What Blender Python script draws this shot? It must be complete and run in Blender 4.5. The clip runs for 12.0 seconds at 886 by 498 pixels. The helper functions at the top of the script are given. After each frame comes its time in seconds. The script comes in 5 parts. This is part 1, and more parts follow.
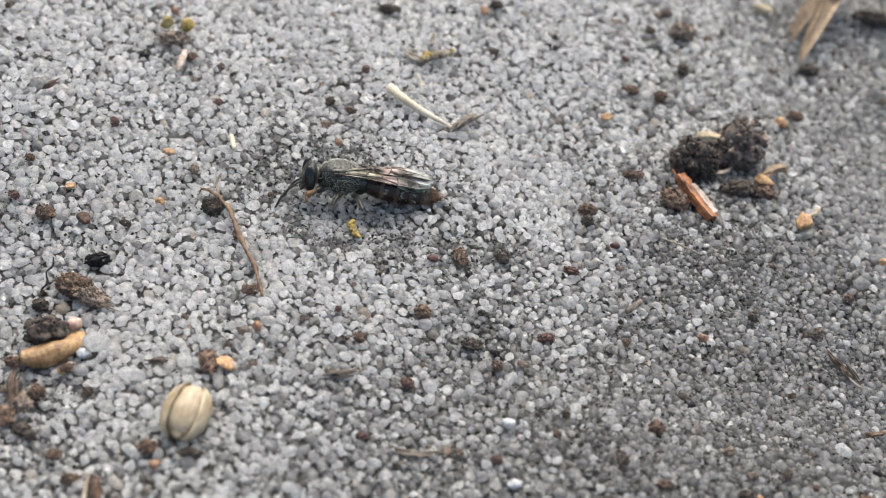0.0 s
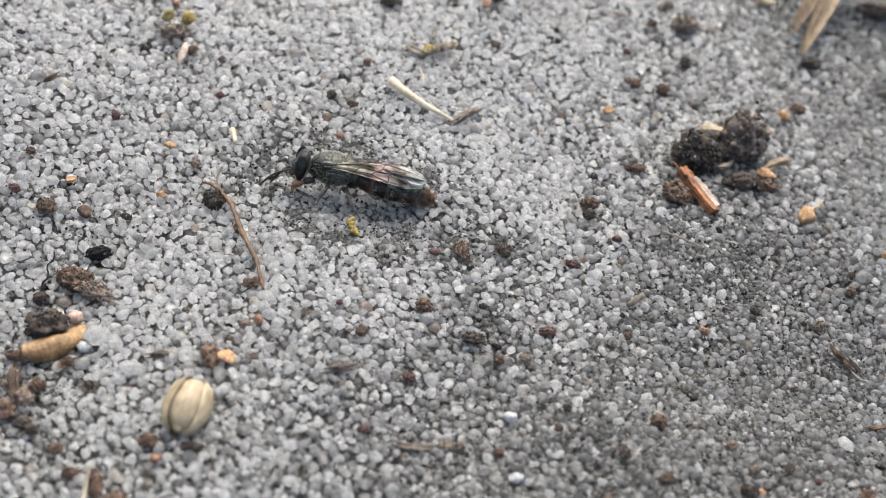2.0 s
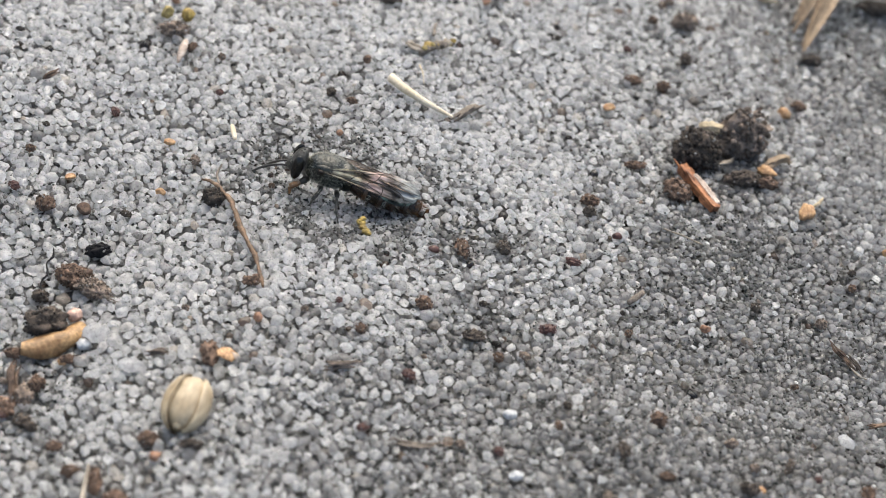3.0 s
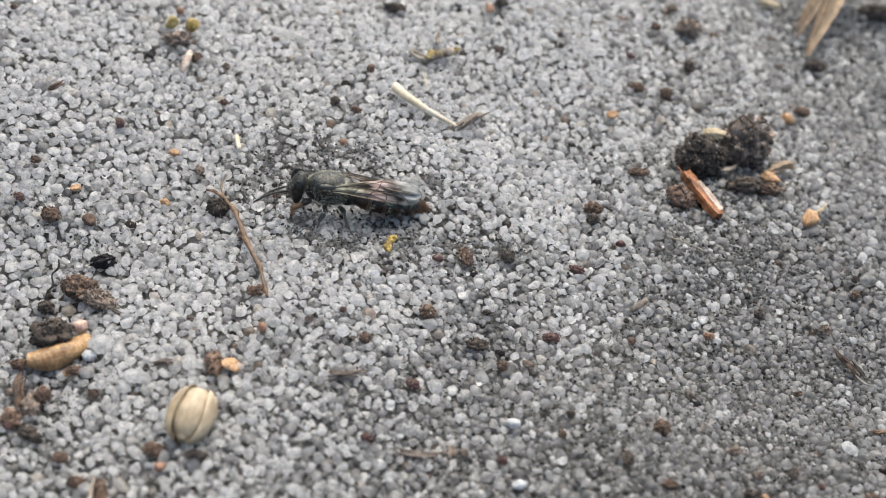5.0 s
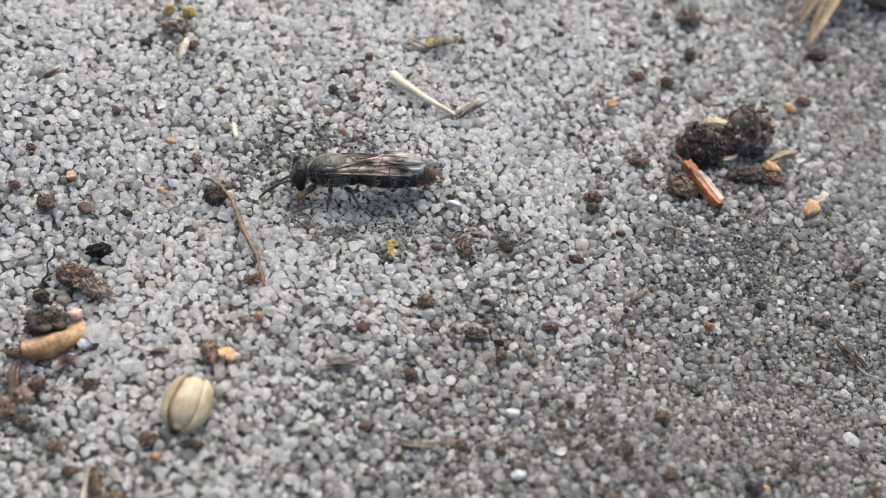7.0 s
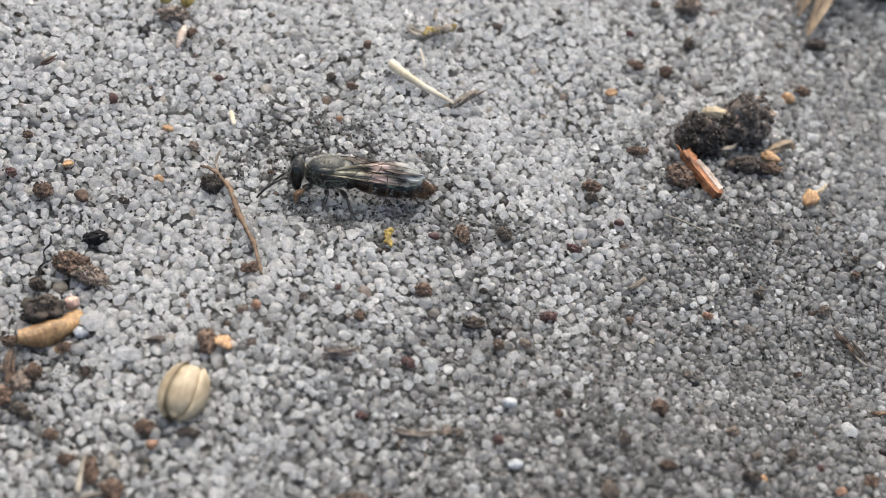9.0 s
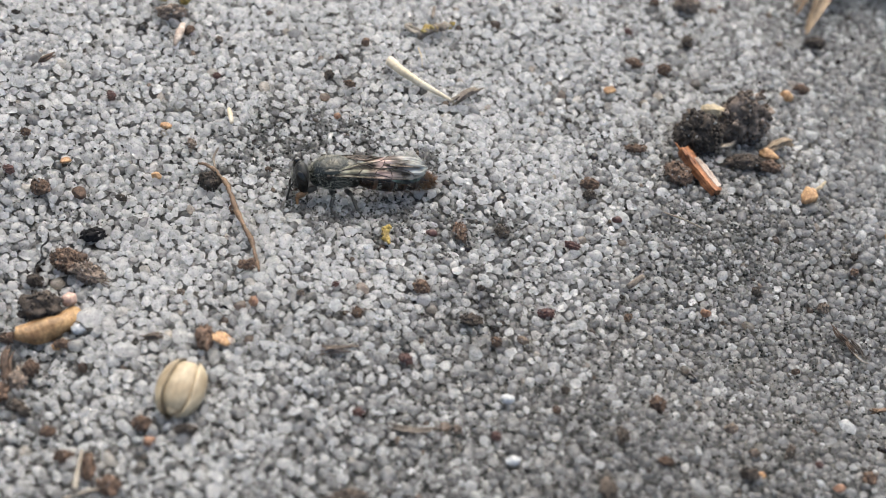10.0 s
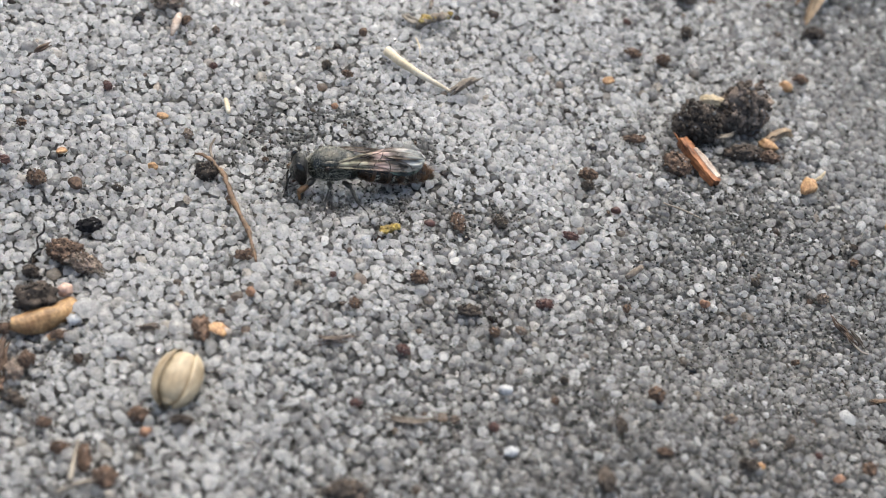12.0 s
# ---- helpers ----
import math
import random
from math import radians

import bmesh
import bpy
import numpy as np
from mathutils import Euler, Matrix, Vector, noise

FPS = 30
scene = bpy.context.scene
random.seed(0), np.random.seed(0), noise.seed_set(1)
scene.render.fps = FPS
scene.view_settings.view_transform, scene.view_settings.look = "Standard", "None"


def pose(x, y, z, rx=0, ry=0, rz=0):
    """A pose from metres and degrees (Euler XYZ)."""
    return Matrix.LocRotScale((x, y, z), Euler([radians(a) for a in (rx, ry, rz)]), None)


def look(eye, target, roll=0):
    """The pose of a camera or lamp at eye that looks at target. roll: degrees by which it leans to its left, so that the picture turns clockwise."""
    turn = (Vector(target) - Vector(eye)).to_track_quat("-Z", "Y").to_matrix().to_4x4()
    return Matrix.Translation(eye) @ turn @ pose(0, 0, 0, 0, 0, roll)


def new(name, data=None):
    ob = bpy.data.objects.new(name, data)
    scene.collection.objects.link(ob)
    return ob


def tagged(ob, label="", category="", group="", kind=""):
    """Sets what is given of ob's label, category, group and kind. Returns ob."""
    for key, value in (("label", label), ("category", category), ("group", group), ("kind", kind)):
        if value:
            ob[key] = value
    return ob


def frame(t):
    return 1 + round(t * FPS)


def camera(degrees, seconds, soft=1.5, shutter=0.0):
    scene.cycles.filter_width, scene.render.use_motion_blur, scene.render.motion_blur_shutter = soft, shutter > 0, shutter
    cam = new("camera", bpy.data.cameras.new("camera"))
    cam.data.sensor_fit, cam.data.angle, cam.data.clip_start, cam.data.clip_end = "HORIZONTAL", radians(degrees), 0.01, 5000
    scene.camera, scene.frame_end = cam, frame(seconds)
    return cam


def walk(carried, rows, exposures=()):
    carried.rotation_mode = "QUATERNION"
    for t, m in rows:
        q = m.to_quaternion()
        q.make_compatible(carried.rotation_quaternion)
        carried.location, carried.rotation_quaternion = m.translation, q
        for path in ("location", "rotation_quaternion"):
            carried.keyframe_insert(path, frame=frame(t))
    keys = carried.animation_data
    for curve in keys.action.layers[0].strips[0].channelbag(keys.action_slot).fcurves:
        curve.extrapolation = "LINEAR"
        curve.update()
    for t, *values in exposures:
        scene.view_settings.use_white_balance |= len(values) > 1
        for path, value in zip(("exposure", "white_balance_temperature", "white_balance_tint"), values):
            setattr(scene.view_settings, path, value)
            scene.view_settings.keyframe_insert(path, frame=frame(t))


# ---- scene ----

# ---- camera ----
cam = camera(28.0, 12.0, soft=0.6, shutter=0.5)
cam.data.dof.use_dof = True
cam.data.dof.focus_distance = 0.1003
cam.data.dof.aperture_fstop = 56.0
walk(cam, [
    (0.0, pose(-0.000001, -0.074510, 0.067093, 46.566, -13.276, 12.266)),
    (0.5, pose(0.000038, -0.074310, 0.067014, 46.479, -13.251, 12.310)),
    (1.0, pose(-0.000075, -0.074251, 0.067160, 46.406, -13.176, 12.190)),
    (1.5, pose(-0.000064, -0.074314, 0.067146, 46.409, -13.223, 12.259)),
    (2.0, pose(0.000065, -0.074357, 0.066990, 46.339, -13.201, 12.320)),
    (2.5, pose(0.000150, -0.074241, 0.066863, 46.295, -13.119, 12.303)),
    (3.0, pose(0.000063, -0.074217, 0.066931, 46.222, -13.211, 12.338)),
    (5.0, pose(0.000360, -0.074037, 0.067620, 46.206, -12.699, 12.387)),
    (5.5, pose(0.000245, -0.073979, 0.067447, 46.167, -12.741, 12.352)),
    (6.0, pose(0.000408, -0.073668, 0.067482, 46.044, -12.682, 12.413)),
    (6.5, pose(0.000543, -0.073394, 0.067231, 46.053, -12.657, 12.438)),
    (7.0, pose(0.000487, -0.073664, 0.066817, 46.057, -12.788, 12.428)),
    (9.0, pose(0.000607, -0.073547, 0.066572, 45.748, -12.919, 12.525)),
    (9.5, pose(0.000899, -0.073544, 0.066348, 45.876, -12.915, 12.583)),
    (10.0, pose(0.000821, -0.073647, 0.066314, 45.833, -12.918, 12.530)),
    (10.5, pose(0.000809, -0.073510, 0.066106, 45.837, -12.923, 12.501)),
    (11.0, pose(0.000831, -0.073366, 0.066021, 45.773, -13.031, 12.568)),
    (11.5, pose(0.000854, -0.073303, 0.065880, 45.748, -13.012, 12.521)),
    (12.0, pose(0.000941, -0.073495, 0.065790, 45.714, -12.945, 12.485)),
], [(0.0, 1.40, 6880, 6), (12.0, 1.35, 6880, 6)])

# ---- sky and light: bright overcast afternoon ----
SUN_ELEVATION, SUN_AZIMUTH = 58.0, -14.0   # degrees; azimuth from +y towards +x
world = bpy.data.worlds.new("sky")
scene.world = world
world.use_nodes = True
wn = world.node_tree.nodes
sky = wn.new("ShaderNodeTexSky")
sky.sky_type = 'NISHITA'
sky.sun_disc = False
sky.sun_elevation = radians(SUN_ELEVATION)
sky.sun_rotation = radians(SUN_AZIMUTH)
sky.air_density, sky.dust_density, sky.ozone_density = 1.0, 4.0, 1.0
wn["Background"].inputs["Strength"].default_value = 0.13
world.node_tree.links.new(sky.outputs[0], wn["Background"].inputs["Color"])
sun_data = bpy.data.lights.new("sun", 'SUN')
sun_data.energy, sun_data.angle, sun_data.color = 1.6, radians(70), (1.0, 0.96, 0.90)
sun = new("sun", sun_data)
a, e = radians(SUN_AZIMUTH), radians(SUN_ELEVATION)
sun.matrix_world = look((math.sin(a) * math.cos(e), math.cos(a) * math.cos(e), math.sin(e)), (0, 0, 0))

MM = 0.001
rng = np.random.default_rng(7)
rnd = random.Random(11)


# ---- materials ----
def nodes_of(name):
    m = bpy.data.materials.new(name)
    m.use_nodes = True
    return m, m.node_tree.nodes, m.node_tree.links, m.node_tree.nodes["Principled BSDF"]


def noise_node(n, l, scale, detail=3.0, rough=0.6):
    tc = n.new("ShaderNodeTexCoord")
    t = n.new("ShaderNodeTexNoise")
    t.inputs["Scale"].default_value, t.inputs["Detail"].default_value, t.inputs["Roughness"].default_value = scale, detail, rough
    l.new(tc.outputs["Object"], t.inputs["Vector"])
    return t.outputs["Fac"]


def ramp(n, l, fac, stops, constant=False):
    r = n.new("ShaderNodeValToRGB")
    if constant:
        r.color_ramp.interpolation = 'CONSTANT'
    while len(r.color_ramp.elements) < len(stops):
        r.color_ramp.elements.new(0.5)
    for el, (p, c) in zip(r.color_ramp.elements, stops):
        el.position, el.color = p, (*c, 1)
    l.new(fac, r.inputs[0])
    return r.outputs[0]


def mixed(n, l, fac, a, b, how='MIX'):
    m = n.new("ShaderNodeMix")
    m.data_type, m.blend_type = 'RGBA', how
    for sock, v in ((m.inputs[0], fac), (m.inputs[6], a), (m.inputs[7], b)):
        if isinstance(v, (int, float)):
            sock.default_value = v
        elif isinstance(v, tuple):
            sock.default_value = (*v, 1)
        else:
            l.new(v, sock)
    return m.outputs[2]


def bumped(n, l, bsdf, height, strength, distance):
    b = n.new("ShaderNodeBump")
    b.inputs["Strength"].default_value, b.inputs["Distance"].default_value = strength, distance
    l.new(height, b.inputs["Height"])
    l.new(b.outputs[0], bsdf.inputs["Normal"])


def matter(name, dark, light, rough=0.7, coarse=1500.0, fine=9000.0, bump=0.4, spec=0.4, sub=0.0, coat=0.0, grain=None, contrast=0.45, lots=False):
    """Two-scale mottled material: coarse stains between two colours, fine grain on top, relief from the grain."""
    m, n, l, bsdf = nodes_of(name)
    big, small = noise_node(n, l, coarse, 4.0), noise_node(n, l, fine, 3.0)
    if grain:
        tc, mp = n.new("ShaderNodeTexCoord"), n.new("ShaderNodeMapping")
        mp.inputs["Scale"].default_value = grain
        t = n.new("ShaderNodeTexNoise")
        t.inputs["Scale"].default_value, t.inputs["Detail"].default_value = 1.0, 4.0
        l.new(tc.outputs["Object"], mp.inputs["Vector"])
        l.new(mp.outputs[0], t.inputs["Vector"])
        small = t.outputs["Fac"]
    base = ramp(n, l, big, [(0.32, dark), (0.68, light)])
    shade = ramp(n, l, small, [(0.25, (contrast,) * 3), (0.75, (1.25, 1.25, 1.25))])
    if lots:      # a lot of crumbs, each of its own tone
        own = ramp(n, l, n.new("ShaderNodeNewGeometry").outputs["Random Per Island"], [(0.0, (0.45,) * 3), (0.7, (1.1, 1.05, 1.0)), (1.0, (1.7, 1.6, 1.5))])
        base = mixed(n, l, 1.0, base, own, 'MULTIPLY')
    l.new(mixed(n, l, 1.0, base, shade, 'MULTIPLY'), bsdf.inputs["Base Color"])
    bsdf.inputs["Roughness"].default_value = rough
    bsdf.inputs["Specular IOR Level"].default_value = spec
    bsdf.inputs["Subsurface Weight"].default_value = sub
    bsdf.inputs["Subsurface Radius"].default_value = (0.0006, 0.0004, 0.0002)
    bsdf.inputs["Subsurface Scale"].default_value = 1.0
    bsdf.inputs["Coat Weight"].default_value = coat
    bumped(n, l, bsdf, small, bump, 0.00005)
    return m


def quartz(name, per_object=False, film=(1.0, 1.0, 1.0)):
    """Milky quartz sand: each grain takes its own tone, a few are iron-stained or dark. film: tint of the humus film on
    it, or of the gap shade painted on buried grains.
    """
    m, n, l, bsdf = nodes_of(name)
    if per_object:
        keep = n.new("ShaderNodeMapRange")        # the large single grains are all clean
        keep.inputs["To Max"].default_value = 0.97
        l.new(n.new("ShaderNodeObjectInfo").outputs["Random"], keep.inputs["Value"])
        pick = keep.outputs[0]
    else:
        pick = n.new("ShaderNodeNewGeometry").outputs["Random Per Island"]
    tone = ramp(n, l, pick, [(0.0, (0.74, 0.74, 0.74)), (0.12, (0.84, 0.84, 0.845)), (0.35, (0.90, 0.90, 0.905)),
                             (0.62, (0.94, 0.94, 0.94)), (0.84, (0.97, 0.97, 0.975)), (0.976, (0.97, 0.97, 0.97)),
                             (0.984, (0.86, 0.82, 0.77)), (0.991, (0.66, 0.57, 0.49)), (0.9945, (0.34, 0.22, 0.17)),
                             (0.997, (0.10, 0.085, 0.08)), (1.0, (0.06, 0.055, 0.055))])
    cloud = ramp(n, l, noise_node(n, l, 3800.0, 3.0), [(0.30, (0.70, 0.70, 0.705)), (0.58, (1.0, 1.0, 1.0))])
    speck = ramp(n, l, noise_node(n, l, 11000.0, 2.0), [(0.33, (0.50, 0.49, 0.48)), (0.40, (1.0, 1.0, 1.0))])
    col = mixed(n, l, 1.0, mixed(n, l, 1.0, tone, cloud, 'MULTIPLY'), speck, 'MULTIPLY')
    col = mixed(n, l, 1.0, col, film, 'MULTIPLY')
    l.new(col, bsdf.inputs["Base Color"])
    bsdf.inputs["Roughness"].default_value = 0.20
    bsdf.inputs["Specular IOR Level"].default_value = 0.5
    bsdf.inputs["IOR"].default_value = 1.54
    bsdf.inputs["Transmission Weight"].default_value = 0.80
    bumped(n, l, bsdf, noise_node(n, l, 6500.0, 4.0), 0.6, 0.00006)
    # light passes through the milky body of a grain
    glow, mx = n.new("ShaderNodeBsdfTranslucent"), n.new("ShaderNodeMixShader")
    l.new(col, glow.inputs["Color"])
    mx.inputs[0].default_value = 0.42
    l.new(bsdf.outputs[0], mx.inputs[1])
    l.new(glow.outputs[0], mx.inputs[2])
    l.new(mx.outputs[0], n["Material Output"].inputs["Surface"])
    return m


def crumbs(name):
    """Fine humus mixed with quartz silt: most crumbs dark, some grey, a few pale."""
    m, n, l, bsdf = nodes_of(name)
    pick = n.new("ShaderNodeNewGeometry").outputs["Random Per Island"]
    tone = ramp(n, l, pick, [(0.0, (0.012, 0.011, 0.010)), (0.45, (0.036, 0.042, 0.040)), (0.72, (0.10, 0.095, 0.09)), (0.88, (0.18, 0.18, 0.175)), (1.0, (0.28, 0.28, 0.28))])
    fine = ramp(n, l, noise_node(n, l, 14000.0, 3.0), [(0.3, (0.6, 0.6, 0.6)), (0.7, (1.2, 1.2, 1.2))])
    l.new(mixed(n, l, 1.0, tone, fine, 'MULTIPLY'), bsdf.inputs["Base Color"])
    bsdf.inputs["Roughness"].default_value = 0.85
    bsdf.inputs["Specular IOR Level"].default_value = 0.25
    bumped(n, l, bsdf, noise_node(n, l, 14000.0, 3.0), 0.6, 0.00004)
    return m


QUARTZ = quartz("milky_quartz")
QUARTZ_PIECE = quartz("milky_quartz_piece", True)
QUARTZ_DUSTY = quartz("humus_filmed_quartz", film=(0.68, 0.675, 0.675))
# humus coat, and the shade of the gaps put into buried grains' colour
QUARTZ_DEEP = quartz("gap_shaded_humus_quartz", film=(0.46, 0.452, 0.447))
DUST = crumbs("humus_dust")
SOIL = matter("dark_soil", (0.014, 0.012, 0.011), (0.075, 0.060, 0.050), 0.85, 2500, 14000, 0.9, contrast=0.30, lots=True)
SOIL_BROWN = matter("brown_soil", (0.032, 0.021, 0.016), (0.14, 0.094, 0.070), 0.85, 2500, 14000, 0.9, contrast=0.30, lots=True)
SOIL_GREY = matter("grey_brown_soil", (0.050, 0.040, 0.034), (0.22, 0.18, 0.155), 0.9, 2000, 14000, 0.9, contrast=0.30, lots=True)
STRAW = matter("bleached_straw", (0.36, 0.28, 0.175), (0.58, 0.52, 0.42), 0.5, 350, 9000, 0.3, contrast=0.75)
TWIG = matter("brown_rootlet", (0.045, 0.024, 0.014), (0.22, 0.135, 0.080), 0.65, 1500, 9000, 0.9, contrast=0.35)
BARK = matter("grey_bark", (0.06, 0.048, 0.04), (0.22, 0.18, 0.145), 0.8, 1300, 9000, 0.8)
WOOD = matter("split_wood", (0.12, 0.038, 0.014), (0.42, 0.165, 0.065), 0.6, 1300, 8000, 1.2, grain=(700, 8000, 8000), contrast=0.15)
WOOD_PALE = matter("pale_split_wood", (0.24, 0.17, 0.13), (0.44, 0.37, 0.32), 0.6, 1600, 8000, 0.5, grain=(2500, 9000, 9000))
HUSK = matter("orange_husk", (0.15, 0.075, 0.030), (0.43, 0.27, 0.13), 0.5, 1100, 6000, 0.8)
SEED = matter("cream_capsule", (0.23, 0.172, 0.105), (0.40, 0.325, 0.222), 0.38, 700, 3500, 0.25, contrast=0.7, grain=(5000, 600, 5000))
STALK = matter("weathered_stalk", (0.13, 0.105, 0.080), (0.29, 0.255, 0.21), 0.6, 900, 9000, 0.5, contrast=0.6)
AMBER = matter("amber_flake", (0.24, 0.115, 0.05), (0.46, 0.29, 0.15), 0.55, 2200, 9000, 0.8)
RUST = matter("rust_grain", (0.15, 0.072, 0.042), (0.34, 0.19, 0.12), 0.55, 2500, 12000, 0.5)
MAROON = matter("maroon_grain", (0.040, 0.016, 0.014), (0.11, 0.045, 0.037), 0.5, 2500, 12000, 0.5)
YELLOW = matter("yellow_pollen", (0.12, 0.07, 0.015), (0.50, 0.36, 0.095), 0.6, 2600, 9000, 0.9, contrast=0.3)
YELLOW_GREEN = matter("yellow_lichen", (0.17, 0.125, 0.045), (0.42, 0.33, 0.13), 0.75, 2200, 12000, 0.8)
LEAF = matter("dry_leaf", (0.13, 0.085, 0.050), (0.36, 0.27, 0.18), 0.6, 500, 4000, 0.6, grain=(5000, 700, 5000))
PINK = matter("pink_quartz", (0.36, 0.22, 0.17), (0.52, 0.36, 0.29), 0.4, 2500, 9000, 0.3)
WHITE = matter("white_quartz", (0.24, 0.245, 0.25), (0.46, 0.46, 0.465), 0.3, 1500, 8000, 0.5, 0.5, contrast=0.7)
CHAR = matter("charred_stem", (0.006, 0.006, 0.007), (0.022, 0.020, 0.022), 0.7, 2500, 9000, 0.6, 0.12)
TAN = matter("tan_fragment", (0.26, 0.20, 0.115), (0.48, 0.40, 0.28), 0.6, 1500, 8000, 0.6)

# bee
CUTICLE = matter("bronze_black_cuticle", (0.005, 0.006, 0.004), (0.026, 0.027, 0.018), 0.26, 1700, 5200, 0.8, 0.45)
FACE = matter("black_face", (0.006, 0.006, 0.005), (0.020, 0.019, 0.016), 0.30, 2600, 16000, 0.9, 0.4)
EYE = matter("compound_eye", (0.003, 0.003, 0.003), (0.008, 0.007, 0.006), 0.12, 1500, 30000, 0.15, 0.35)
TERGITE = matter("dark_tergite", (0.005, 0.004, 0.003), (0.030, 0.014, 0.008), 0.26, 1300, 9000, 0.8, 0.32)
BAND = matter("amber_tergite_band", (0.012, 0.007, 0.005), (0.10, 0.039, 0.014), 0.28, 1300, 14000, 0.3, 0.5)
BAND_DARK = matter("brown_tergite_band", (0.007, 0.005, 0.004), (0.042, 0.019, 0.010), 0.28, 1300, 14000, 0.3, 0.5)
LEG_DARK = matter("dark_leg", (0.008, 0.007, 0.006), (0.028, 0.024, 0.020), 0.4, 2600, 14000, 0.5)
LEG_AMBER = matter("amber_leg", (0.06, 0.028, 0.012), (0.22, 0.11, 0.042), 0.4, 2600, 14000, 0.4)
HAIR_GREY = matter("grey_hair", (0.11, 0.107, 0.09), (0.44, 0.43, 0.37), 0.5, 900, 9000, 0.0)
HAIR_GOLD = matter("golden_hair", (0.030, 0.015, 0.008), (0.19, 0.088, 0.032), 0.5, 900, 9000, 0.0)
VEIN = matter("wing_vein", (0.014, 0.010, 0.008), (0.060, 0.042, 0.030), 0.25, 2600, 14000, 0.2)


def wing_film(name, tones, body, film, veil=(0.30, 0.25, 0.21)):
    """Smoky pleated membrane. tones: its colours from base to tip, sheen painted in; body: how much of it hides what
    lies below;
    film: nanometres of the thin film that tints its gloss, from base to tip."""
    m, n, l, bsdf = nodes_of(name)
    tc, sep = n.new("ShaderNodeTexCoord"), n.new("ShaderNodeSeparateXYZ")
    l.new(tc.outputs["Object"], sep.inputs[0])
    far = n.new("ShaderNodeMapRange")
    far.inputs["From Min"].default_value, far.inputs["From Max"].default_value = 0.0005, -0.0055
    l.new(sep.outputs["X"], far.inputs["Value"])
    col = ramp(n, l, far.outputs[0], tones)
    mp, streak = n.new("ShaderNodeMapping"), n.new("ShaderNodeTexNoise")
    mp.inputs["Scale"].default_value = (360, 3300, 3300)
    mp.inputs["Rotation"].default_value = (0, 0, radians(7))
    streak.inputs["Scale"].default_value, streak.inputs["Detail"].default_value = 1.0, 4.0
    l.new(tc.outputs["Object"], mp.inputs["Vector"])
    l.new(mp.outputs[0], streak.inputs["Vector"])
    # streaks paint the dark folds and bright glints of the pleats into the colour
    patch = ramp(n, l, streak.outputs["Fac"], [(0.38, (0.05, 0.042, 0.036)), (0.47, (0.62, 0.60, 0.57)), (0.56, (1.3, 1.3, 1.3)), (0.66, (2.3, 2.3, 2.3))])
    l.new(mixed(n, l, 1.0, col, patch, 'MULTIPLY'), bsdf.inputs["Base Color"])
    bsdf.inputs["Roughness"].default_value = 0.20
    bsdf.inputs["Specular IOR Level"].default_value = 0.42
    bsdf.inputs["Thin Film IOR"].default_value = 1.44
    thick = n.new("ShaderNodeMapRange")
    thick.inputs["To Min"].default_value, thick.inputs["To Max"].default_value = film
    l.new(far.outputs[0], thick.inputs["Value"])
    l.new(thick.outputs[0], bsdf.inputs["Thin Film Thickness"])
    bumped(n, l, bsdf, streak.outputs["Fac"], 0.9, 0.00016)
    clear, mx = n.new("ShaderNodeBsdfTransparent"), n.new("ShaderNodeMixShader")
    clear.inputs[0].default_value = (*veil, 1)
    dense = ramp(n, l, far.outputs[0], [(p, (b,) * 3) for p, b in body])
    cell = ramp(n, l, noise_node(n, l, 1300.0, 2.0), [(0.40, (0.60,) * 3), (0.58, (1.55,) * 3)])
    l.new(mixed(n, l, 1.0, dense, cell, 'MULTIPLY'), mx.inputs[0])
    l.new(clear.outputs[0], mx.inputs[1])
    l.new(bsdf.outputs[0], mx.inputs[2])
    l.new(mx.outputs[0], n["Material Output"].inputs["Surface"])
    return m


FILM = wing_film("wing_membrane",
                 [(0.0, (0.05, 0.045, 0.035)), (0.18, (0.27, 0.26, 0.19)), (0.34, (0.25, 0.23, 0.17)), (0.48, (0.33, 0.225, 0.20)),
                  (0.62, (0.24, 0.20, 0.18)), (0.78, (0.25, 0.25, 0.24)), (0.92, (0.23, 0.24, 0.225)), (1.0, (0.16, 0.20, 0.17))],
                 [(0.0, 0.55), (0.16, 0.44), (0.45, 0.46), (0.62, 0.40), (0.76, 0.52), (1.0, 0.42)], (240, 470))
# same membrane in darker tones: the far wing's shade is put into its colour
FILM_FAR_SHADED = wing_film("shaded_far_wing_membrane", [(0.0, (0.03, 0.024, 0.02)), (0.4, (0.10, 0.072, 0.056)), (1.0, (0.13, 0.11, 0.095))],
                     [(0.0, 0.40), (0.5, 0.30), (1.0, 0.34)], (260, 430), (0.26, 0.21, 0.18))
FILM_GREEN = wing_film("hindwing_membrane", [(0.0, (0.14, 0.15, 0.12)), (0.7, (0.15, 0.21, 0.16)), (1.0, (0.19, 0.23, 0.17))],
                       [(0.0, 0.4), (1.0, 0.62)], (430, 500))


# ---- mesh helpers: all sizes below in millimetres ----
def mesh_from(name, verts, faces, smooth=True):
    me = bpy.data.meshes.new(name)
    me.from_pydata([tuple(c * MM for c in v) for v in verts], [], faces)
    if smooth:
        me.polygons.foreach_set("use_smooth", [True] * len(me.polygons))
    me.update()
    return me


def joined(pieces):
    verts, faces = [], []
    for v, f in pieces:
        k = len(verts)
        verts += [tuple(p) for p in v]
        faces += [tuple(i + k for i in q) for q in f]
    return verts, faces


